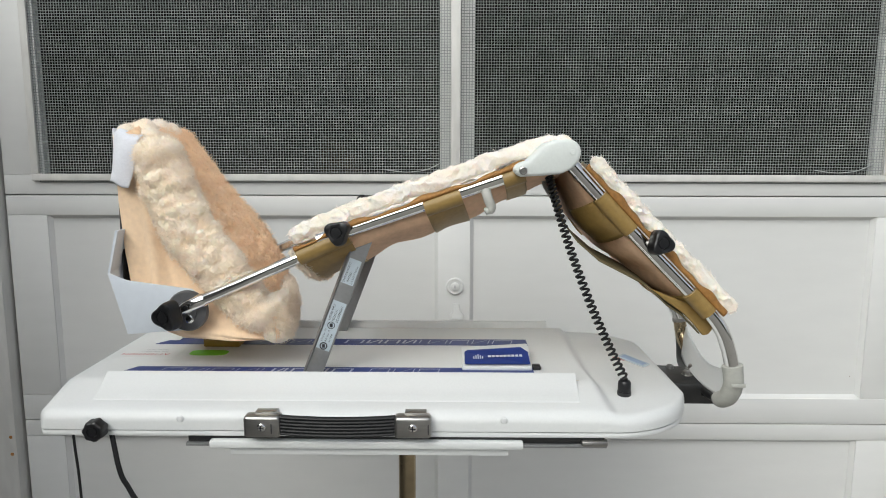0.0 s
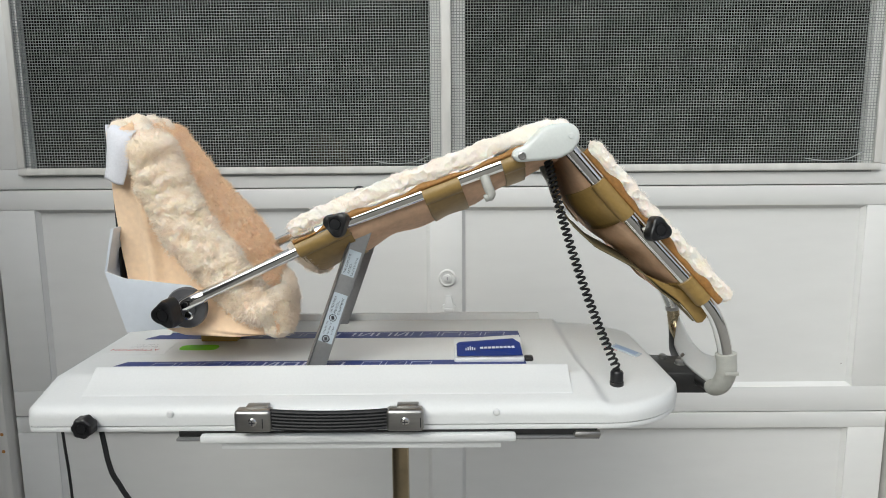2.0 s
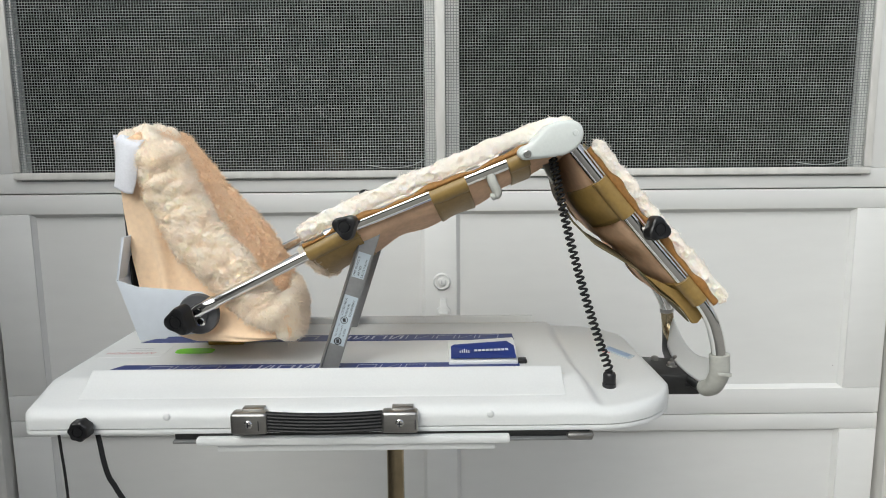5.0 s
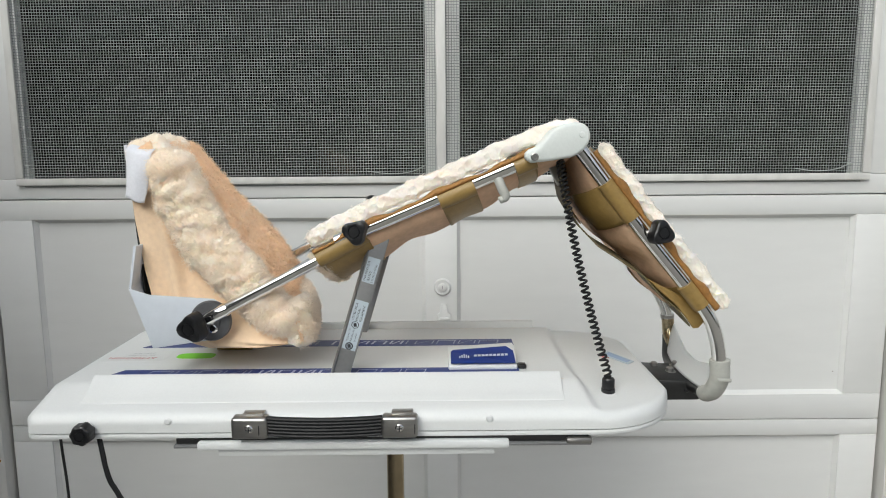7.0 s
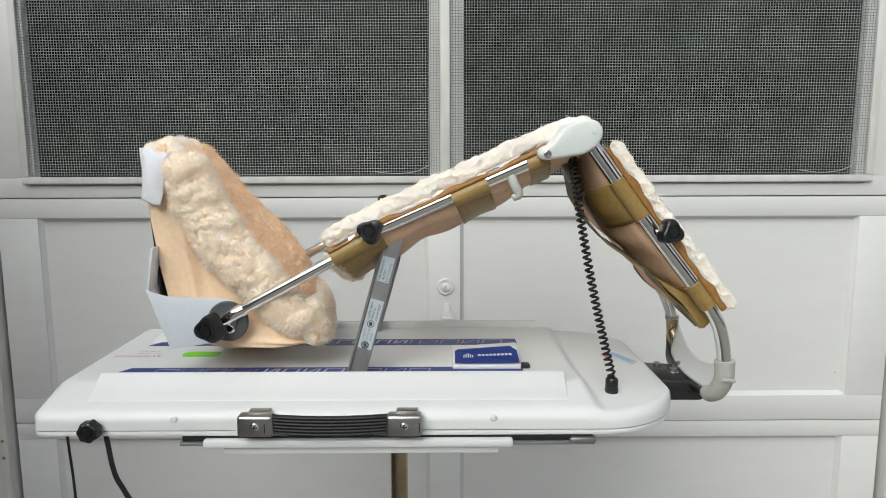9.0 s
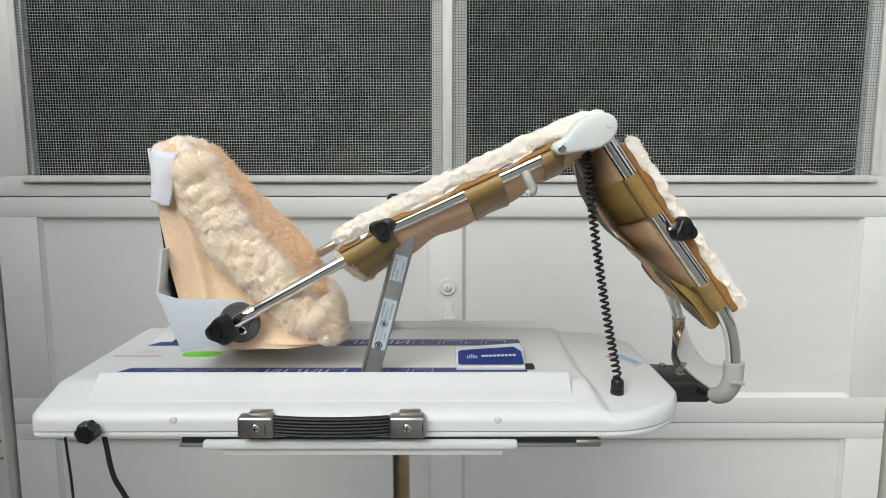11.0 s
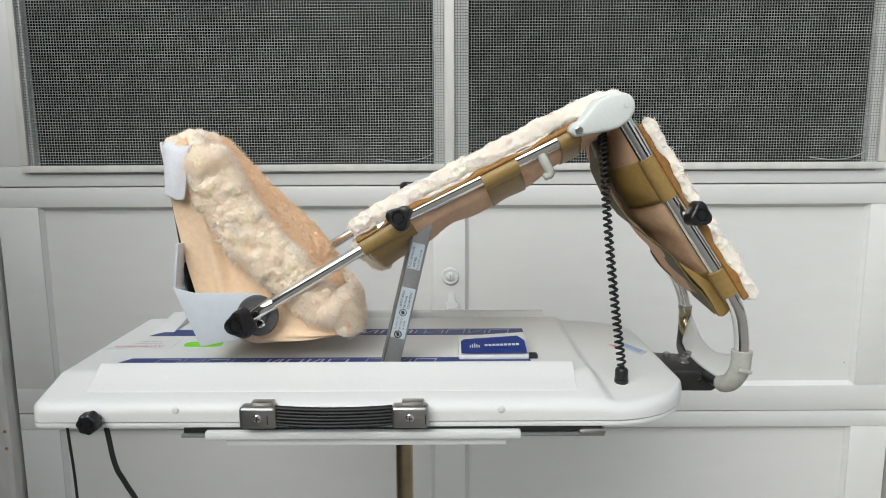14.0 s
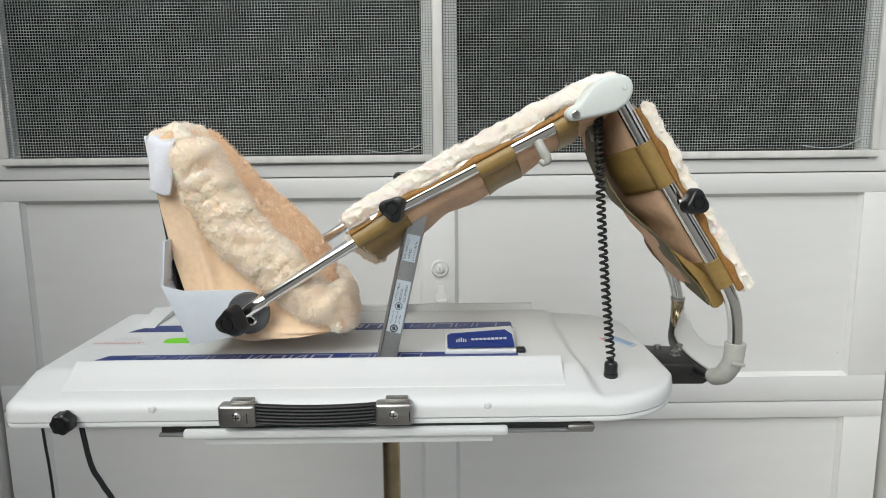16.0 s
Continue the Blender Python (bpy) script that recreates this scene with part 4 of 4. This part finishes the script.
def guard_fn(u, v, off):
    x = 0.345 + 0.008 * u + 0.017 * v - 0.010 * np.sin(math.pi * v) * (1 - u) + off
    y = YN + 0.015 + (YF - YN - 0.03) * v
    z = 0.879 + 0.042 * u * (1 - 0.45 * np.sin(math.pi * v)) - 0.004 * np.sin(math.pi * v)
    return np.stack([x, y, z], axis=1)


p, f = sheet(guard_fn, 10, 24, 0.002)
raw("hip_guard", p, f, HOUSING, thigh, A_TH, "white curved guard between the hip sleeves", True)
TH_LINE = ((0.128, 1.196), (0.200, 1.119), (0.285, 1.033), (0.330, 0.986))
thigh_sling = empty("thigh_sling", A_TH)
tagged(thigh_sling, "tan hide sling lined with cream sheepskin between the thigh tubes", "sling", "leg slings")
sling(thigh_sling, A_TH, TH_LINE, (0.016, 0.032, 0.039, 0.034, 0.028, 0.023, 0.017), ((0.21, 0.415, 0), (0.80, 0.93, 0)), 0.05, 1.05, 8, 0.0265, 0.0155, 26000, lip=0.0170)


def strap_fn(u, v, off):
    """The olive strap that hangs under the sling from the knee to its middle."""
    q = np.array([(0.112, 1.178), (0.116, 1.150), (0.126, 1.118), (0.146, 1.092), (0.176, 1.066), (0.208, 1.050), (0.238, 1.034), (0.266, 1.0075), (0.2885, 0.993), (0.301, 0.981), (0.310, 0.970)])
    k = np.linspace(0, 1, len(q))
    x, z = np.interp(u, k, q[:, 0]), np.interp(u, k, q[:, 1])
    return np.stack([x + 0.006 * v - off * 0.7, YN + 0.012 + 0.10 * v, z + 0.004 * v - off * 0.7], axis=1)


p, f = sheet(strap_fn, 44, 8, 0.002)
raw("olive_strap", p, f, OLIVE, thigh_sling, A_TH, "olive webbing strap under the thigh sling", True)


def knee_strap_fn(u, v, off):
    """A pale webbing tab from the knee joint down to the olive strap."""
    k = (0, 0.5, 1)
    x, z = np.interp(u, k, (0.0945, 0.1005, 0.1145)), np.interp(u, k, (1.189, 1.162, 1.140))
    return np.stack([x + 0.011 * v, -0.745 + 0.006 * v - off, z + 0.003 * v], axis=1)


p, f = sheet(knee_strap_fn, 14, 5, 0.002)
raw("knee_tab", p, f, GREY_SLEEVE, thigh_sling, A_TH, "pale grey webbing tab at the knee", True)


# the loose end of the lower cuff, folded back and hanging under the sling
flap = ((0.242, 1.030), (0.272, 1.018), (0.307, 1.004), (0.328, 0.994), (0.326, 0.974), (0.321, 0.9675), (0.314, 0.9665), (0.302, 0.981), (0.286, 0.997), (0.262, 1.014))
part("cuff_flap", prism(flap, -0.764, -0.758, "y", 0.002), CUFF, thigh_sling, "folded loose end of the amber cuff")
MOVING["thigh"] = thigh
MOVING["calf_sling"], MOVING["thigh_sling"] = calf_sling, thigh_sling

# ---- drive bars ----
bars = []
for y in (-0.7625, -0.5375):
    top, low = Vector((-0.130, y, 1.100)), Vector((-0.2135, y, 0.884))
    d = (top - low).normalized()
    n = Vector((d.z, 0, -d.x))
    bm = bmesh.new()
    h = 0.0112
    prism([((top + n * h).x, (top + n * h).z), ((top - n * h).x, (top - n * h).z), ((low - n * h).x, (low - n * h).z), ((low + n * h).x, (low + n * h).z)], y - 0.002, y + 0.002, "y", 0.0006, bm)
    bar = part("drive_bar", bm, ALU, machine, "flat grey metal drive bar", (STRUT_PIVOT[0], YC, STRUT_PIVOT[1]))
    fl = [top - n * h, low - n * h]
    part("bar_flange", tube([fl[0] + Vector((0, 0.004, 0)), fl[1] + Vector((0, 0.004, 0))], 0.0035, 4, flat=2.4, up=(0, 1, 0)), ALU, bar)
    bars.append(bar)
    if y < -0.7:
        def on_bar(s, w, lift):
            return top + (low - top) * s + n * w + Vector((0, -0.0022 - lift, 0))
        for s0, s1, w0, w1, rows in ((0.155, 0.305, -0.0085, 0.0080, 3), (0.415, 0.715, -0.0095, 0.0090, 5)):
            bm = bmesh.new()
            bm.faces.new([bm.verts.new(on_bar(s, w, 0.0004)) for s, w in ((s0, w0), (s0, w1), (s1, w1), (s1, w0))])
            part("bar_label", bm, LABEL, bar, "pale approval label", smooth=False)
        # writing runs up the bar
        frame_m = Matrix((( d.x, -d.z, 0, 0), (0, 0, -1, 0), (d.z, d.x, 0, 0), (0, 0, 0, 1)))

        def bar_text(text, s, w, size):
            o = on_bar(s, w, 0.0007)
            lettering(text, size, Matrix.Translation(o) @ frame_m, "bar_print", PRINT_BLACK, bar)
        bar_text("LISTED 84LA", 0.536, -0.0042, 0.0043)
        bar_text("MEDICAL", 0.536, 0.0010, 0.0043)
        bar_text("EQUIPMENT", 0.536, 0.0062, 0.0043)
        bar_text("C22.2 No. 125", 0.668, -0.0045, 0.0030)
        bar_text("Risk Class 2G", 0.664, 0.0005, 0.0030)
        bar_text("LR 67848", 0.660, 0.0055, 0.0030)
        bar_text("THIS DEVICE IS", 0.300, -0.0042, 0.0042)
        bar_text("RATED:", 0.290, 0.0010, 0.0042)
        bar_text("2 A 115 V 60 Hz", 0.300, 0.0060, 0.0038)
        for s, r in ((0.562, 0.0050), (0.692, 0.0052)):
            c = on_bar(s, -0.0005, 0.0008)
            bm = bmesh.new()
            ring = [[bm.verts.new(c + (d * math.cos(a) + n * math.sin(a)) * r * k) for a in (2 * math.pi * j / 24 for j in range(24))] for k in (1.0, 0.82 if s < 0.6 else 0.70)]
            for j in range(24):
                bm.faces.new((ring[0][j], ring[0][(j + 1) % 24], ring[1][(j + 1) % 24], ring[1][j]))
            box(c.x - 0.002, c.x + 0.002, c.y - 0.0002, c.y + 0.0002, c.z - 0.0025, c.z + 0.0025, 0, bm)
            part("bar_mark", bm, PRINT_BLACK, bar, smooth=False)
MOVING["bars"] = bars

# ---- foot holder and sheepskin boot ----
A_BT = (BOOT_PIVOT[0], YC, BOOT_PIVOT[1])
near_plate = [(-0.470, 1.049), (-0.444, 1.0385), (-0.360, 1.0275), (-0.338, 1.012), (-0.342, 0.985), (-0.372, 0.972), (-0.448, 0.966)]
boot = part("foot_holder", prism(near_plate, -0.7680, -0.7655, "y", 0.0008), PLATE, machine, "pale grey sheet foot holder", A_BT)
part("holder_side", prism(near_plate, YF - 0.010, YF - 0.0075, "y", 0.0008), PLATE, boot)
bm = prism(((-0.4705, 1.049), (-0.4475, 0.966), (-0.4445, 0.966), (-0.4670, 1.049), (-0.4535, 1.104), (-0.4575, 1.104)), -0.7655, YF - 0.010, "y", 0.0006)
part("holder_back", bm, PLATE, boot)
part("sole_plate", prism(((-0.4625, 1.215), (-0.4600, 1.215), (-0.4605, 1.035), (-0.4455, 0.985), (-0.4480, 0.985), (-0.4630, 1.035)), -0.740, YF - 0.030, "y", 0.0006), BLACK_METAL, boot, "thin dark sole plate")
for y, s in ((-0.768, -1), (YF - 0.0075, 1)):
    part("pivot_disc", turned(((0.0272, 0), (0.0272, 0.003), (0.0255, 0.006), (0.014, 0.0062), (0.013, 0.009), (0.0005, 0.009)), (-0.3655, y, 0.999), axis=(0, s, 0), seg=40), GREYDISK, boot, "dark grey pivot disc")
    part("pivot_screw", turned(((0.0065, 0), (0.0065, 0.002), (0.004, 0.004), (0.0004, 0.004)), (-0.362, y + s * 0.006, 0.990), axis=(0, s, 0), seg=18), CHROME, boot)

skin_boot = empty("sheepskin_boot", A_BT)
tagged(skin_boot, "peach sheepskin boot with a white strap in the foot holder", "boot")
SPINE = np.array([(-0.436, 1.232), (-0.446, 1.222), (-0.455, 1.19), (-0.459, 1.14), (-0.456, 1.07), (-0.449, 1.01), (-0.428, 0.974), (-0.372, 0.958), (-0.305, 0.955), (-0.252, 0.957)])
OPEN_NEAR = np.array([(-0.430, 1.232), (-0.404, 1.214), (-0.380, 1.186), (-0.360, 1.152), (-0.336, 1.112), (-0.312, 1.072), (-0.290, 1.040), (-0.268, 1.016), (-0.252, 0.994), (-0.246, 0.964)])
OPEN_FAR = np.array([(-0.440, 1.232), (-0.434, 1.212), (-0.412, 1.180), (-0.386, 1.145), (-0.356, 1.113), (-0.332, 1.082), (-0.312, 1.050), (-0.300, 1.020), (-0.297, 0.990), (-0.296, 0.960)])
BAND = np.array([(-0.402, 1.216), (-0.400, 1.188), (-0.389, 1.150), (-0.370, 1.110), (-0.344, 1.072), (-0.318, 1.038), (-0.294, 1.008), (-0.264, 0.984)])
BAND_HALF = np.array([0.017, 0.021, 0.024, 0.0245, 0.0225, 0.0205, 0.0190, 0.0115])


def curve(q, u):
    k = np.linspace(0, 1, len(q))
    return np.interp(u, k, q[:, 0]), np.interp(u, k, q[:, 1])


def boot_fn(u, v, off):
    """The boot's hide: u from the toe over the heel to the open end, v from the near side over the sole to the far side."""
    sx, sz = curve(SPINE, u)
    nx, nz = curve(OPEN_NEAR, u)
    fx, fz = curve(OPEN_FAR, u)
    w = 2 * v - 1
    sx = sx - 0.046 * np.clip(w * 0.5 + 0.5, 0, 1) * np.clip((u - 0.7) / 0.3, 0, 1)
    ox, oz = np.where(w < 0, nx, fx), np.where(w < 0, nz, fz)
    a = np.clip(np.abs(w), 0, 1)
    f = np.clip((a - 0.40) / 0.60, 0, 1) ** 1.1
    half = 0.094 + 0.006 * np.sin(u * 9)
    side = np.clip(a / 0.46, 0, 1)
    y = YC + np.sign(w) * half * (1 - (1 - side) ** 4.0)
    fold = 0.006 * np.exp(-((a - 0.72 + 0.25 * u) / 0.05) ** 2) + 0.007 * np.exp(-((a - 0.60 + 0.5 * (u - 0.5)) / 0.035) ** 2) + 0.003 * np.sin(u * 17 + 4 * a) * np.sin(a * 9 + u * 6)
    y = y + np.sign(w) * (fold * np.clip(u * 4, 0, 1) + off * side)
    return np.stack([sx + (ox - sx) * f - off * (1 - side) * 0.7, y, sz + (oz - sz) * f - off * (1 - side) * 0.7], axis=1)


p, f = sheet(boot_fn, 90, 90, 0.004)
raw("boot_hide", p, f, BOOT_HIDE, skin_boot, A_BT, "peach hide of the sheepskin boot", True)


def mouth(u, v, off):
    """Wool inside the boot's mouth: it dips behind the near edge and climbs the far wall."""
    nx, nz = curve(OPEN_NEAR, u)
    fx, fz = curve(OPEN_FAR, u)
    end = np.clip(np.minimum(u * 6, 3 - 3 * u) + 0.1, 0, 1)
    b = (0.010 * np.sin(math.pi * np.clip(v ** 2.2, 0, 1))) * end
    tuck = np.exp(-v / 0.06)
    x = nx + (fx - nx) * v + 0.62 * b - 0.012 * tuck
    z = nz + (fz - nz) * v + 0.78 * b - 0.006 * tuck
    return np.stack([x, YC - 0.106 + 0.206 * v, z], axis=1)


wool("mouth_wool", mouth, 220, 120, 0.0120, 0.0085, 14000, 0.0085, 27, BOOT_FLEECE_BASE, BOOT_FLEECE, skin_boot, A_BT, 1.0, "wool in the mouth of the boot, orange shade put into its peach colour", 0.0003, 0.15, 11, 0.5)


def near_band(u, v, off):
    """The near edge of the boot, turned out into a broad cushion of wool."""
    k = np.linspace(0, 1, len(BAND))
    x, z = np.interp(u, k, BAND[:, 0]), np.interp(u, k, BAND[:, 1])
    x1, z1 = np.interp(u + 0.05, k, BAND[:, 0]), np.interp(u + 0.05, k, BAND[:, 1])
    x0, z0 = np.interp(u - 0.05, k, BAND[:, 0]), np.interp(u - 0.05, k, BAND[:, 1])
    l = np.hypot(x1 - x0, z1 - z0)
    px, pz = (z1 - z0) / l, -(x1 - x0) / l
    a = 2 * math.pi * v
    cap = np.sqrt(np.clip(1 - np.clip(1 - np.minimum(u, 1 - u) / 0.07, 0, 1) ** 2, 0.0004, 1))
    uneven = 1 + 0.05 * np.sin(u * 13 + np.cos(a)) + 0.03 * np.sin(u * 31 + 2 * np.sin(a))
    w = np.interp(u, k, BAND_HALF) * cap * uneven
    return np.stack([x + px * w * np.cos(a), YC - 0.101 - 0.012 * cap * uneven * np.sin(a), z + pz * w * np.cos(a)], axis=1)


wool("wool_edge", near_band, 320, 140, 0.0125, 0.0095, 24000, 0.0085, 30, BOOT_CREAM_BASE, BOOT_CREAM, skin_boot, A_BT, 1.0, "cream turned-out wool edge of the boot", 0.0003, 0.15, 9, 0.55)


def end_fringe(u, v, off):
    """Wool that closes the boot's open end, from the near edge round to the far one."""
    rise = np.interp(v, (0, 1), (1.016, 1.006))
    z = rise + (0.958 - rise) * u
    x = -0.244 - 0.046 * v - 0.026 * np.exp(-v / 0.035) + 0.010 * np.sin(math.pi * v) ** 0.5 * np.sin(math.pi * u) ** 0.5
    return np.stack([x, YC - 0.107 + 0.197 * v, z], axis=1)


wool("end_wool", end_fringe, 70, 130, 0.0120, 0.0075, 12000, 0.0100, 35, BOOT_CREAM_BASE, BOOT_CREAM, skin_boot, A_BT, 1.0, "peach wool at the open end", 0.0003, 0.15, 9, 0.5)


def toe_fn(u, v, off):
    x = -0.453 + (0.058 - 0.036 * v) * u
    y = YC - 0.104 + 0.196 * v
    z = 1.231 - (0.012 + 0.014 * u) * u * u + 0.009 * np.sin(math.pi * u) + 0.006 * np.sin(v * 13) + 0.004 * np.sin(u * 9 + v * 22) - 0.02 * (2 * v - 1) ** 4 + off
    return np.stack([x, y, z], axis=1)


wool("wool_toe", toe_fn, 60, 120, 0.011, 0.008, 4000, 0.006, 44, BOOT_CREAM_BASE, BOOT_CREAM, skin_boot, A_BT, 1.0, "cream wool over the toe", 0.0003, 0.15, 12, 0.3)


def velcro_fn(u, v, off):
    """The strap: over the toe from behind and down on the outer side."""
    x = np.interp(v, (0, 0.35, 0.8, 1), (-0.4535, -0.4560, -0.4600, -0.4635)) + u * np.interp(v, (0, 0.3, 1), (0.036, 0.0345, 0.028))
    z = np.interp(v, (0, 0.1, 1), (1.236, 1.230, 1.168)) - 0.009 * u + 0.0012 * np.sin(u * 7)
    y = -0.7655 - 0.006 * np.sin(math.pi * v) * np.sin(math.pi * u) + np.interp(v, (0, 0.10, 1), (0.012, 0, 0)) + 0.010 * (1 - u) ** 3 - off
    return np.stack([x, y, z], axis=1)


p, f = sheet(velcro_fn, 16, 22, 0.0018)
raw("velcro_strap", p, f, VELCRO, skin_boot, A_BT, "white hook-and-loop strap", True)
part("strap_back", box(-0.4595, -0.4560, -0.752, -0.60, 1.172, 1.236, 0.0012), VELCRO, skin_boot)
MOVING["block"] = part("carriage_block", box(-0.395, -0.340, -0.640, -0.575, 0.9118, 0.958, 0.002), AMBER, machine, "amber plastic carriage block", (-0.368, -0.65, 0.9118))
MOVING["boot"] = boot
MOVING["skin_boot"] = skin_boot

# ---- coiled cord: turns that spread as the knee rises ----
TURNS = 40
coiled_cord = empty("coiled_cord", (GX, GY, gz + 0.024))
tagged(coiled_cord, "black coiled cord from the knee to the white housing", "cord")
cord = []
WIRE_R, COIL_R = 0.0017, 0.0046
gap0 = 0.0072
for i in range(TURNS):
    pts = [(COIL_R * math.cos(a), COIL_R * math.sin(a), gap0 * (a / (2 * math.pi) - 0.56)) for a in (2 * math.pi * 1.12 * k / 16 for k in range(17))]
    if i == 0:
        first = part("coil", tube(pts, WIRE_R, 7, up=(0, 0, 1)), RUBBER, coiled_cord, "", (0, 0, 0))
        me_coil = first.data
        cord.append(first)
    else:
        o = new("coil", me_coil)
        o.parent = coiled_cord
        cord.append(o)
MOVING["cord"] = cord

# ---- cables hanging from the machine ----
cable = obj("power_cable", tube(smooth_path([(-0.446, FY + 0.020, 0.866), (-0.438, FY + 0.008, 0.857), (-0.4335, FY + 0.004, 0.84), (-0.431, FY + 0.003, 0.825), (-0.4265, FY + 0.003, 0.806), (-0.418, FY + 0.005, 0.786), (-0.404, FY + 0.012, 0.74), (-0.39, -0.82, 0.60), (-0.38, -0.79, 0.25), (-0.36, -0.78, 0.02), (-0.30, -0.80, 0.006), (0.1, -0.95, 0.006)], 8), 0.0031, 10), RUBBER)
tagged(cable, "black power cable hanging from the machine", "cable")
cable = obj("thin_cable", tube(smooth_path([(-0.513, -0.80, 0.862), (-0.511, -0.80, 0.82), (-0.508, -0.80, 0.76), (-0.506, -0.80, 0.60), (-0.50, -0.79, 0.3), (-0.49, -0.78, 0.006), (-0.2, -0.7, 0.004)], 6), 0.0018, 8), RUBBER)
tagged(cable, "thin dark cable hanging from the machine", "cable")


# ---- what moves ----
def motions():
    base = ORIGIN[machine.name]
    for name, rows in (("shank", SHANK), ("thigh", THIGH), ("boot", BOOT)):
        walk(MOVING[name], [(t, pose(x - base.x, 0, z - base.z, 0, -turn, 0)) for t, x, z, turn in rows])
    for name, rows in (("calf_sling", SHANK), ("thigh_sling", THIGH), ("skin_boot", BOOT)):
        walk(MOVING[name], [(t, pose(x, YC, z, 0, -turn, 0)) for t, x, z, turn in rows])
    for bar in MOVING["bars"]:
        walk(bar, [(t, pose(x - base.x, 0, z - base.z, 0, -turn, 0)) for t, x, z, turn in STRUT])
    walk(MOVING["block"], [(t, pose(-0.368 + x - BOOT[0][1] - base.x, 0, 0.9118 - base.z)) for t, x, z, turn in BOOT])
    low = Vector((GX, GY, gz + 0.024))
    for i, o in enumerate(MOVING["cord"]):
        rows = []
        for t, x, z in CORD_TOP:
            top = Vector((x, -0.757, z + 0.004))
            chord = low - top
            sag = Vector((-0.0075, 0, -0.003)) * max(0.35, 1.0 - t / 22)
            s = (i + 0.5) / TURNS
            # the turns lie closer in the middle than at the ends
            s = s ** 1.12 - 0.02 * math.sin(2 * math.pi * s)
            p = top + chord * s + sag * 4 * s * (1 - s)
            d = (chord + sag * 4 * (1 - 2 * s)).normalized()
            m = Matrix.Translation(p - low) @ Vector((0, 0, 1)).rotation_difference(d).to_matrix().to_4x4() @ pose(0, 0, 0, 0, 0, 0)
            rows.append((t, m))
        walk(o, rows)


motions()
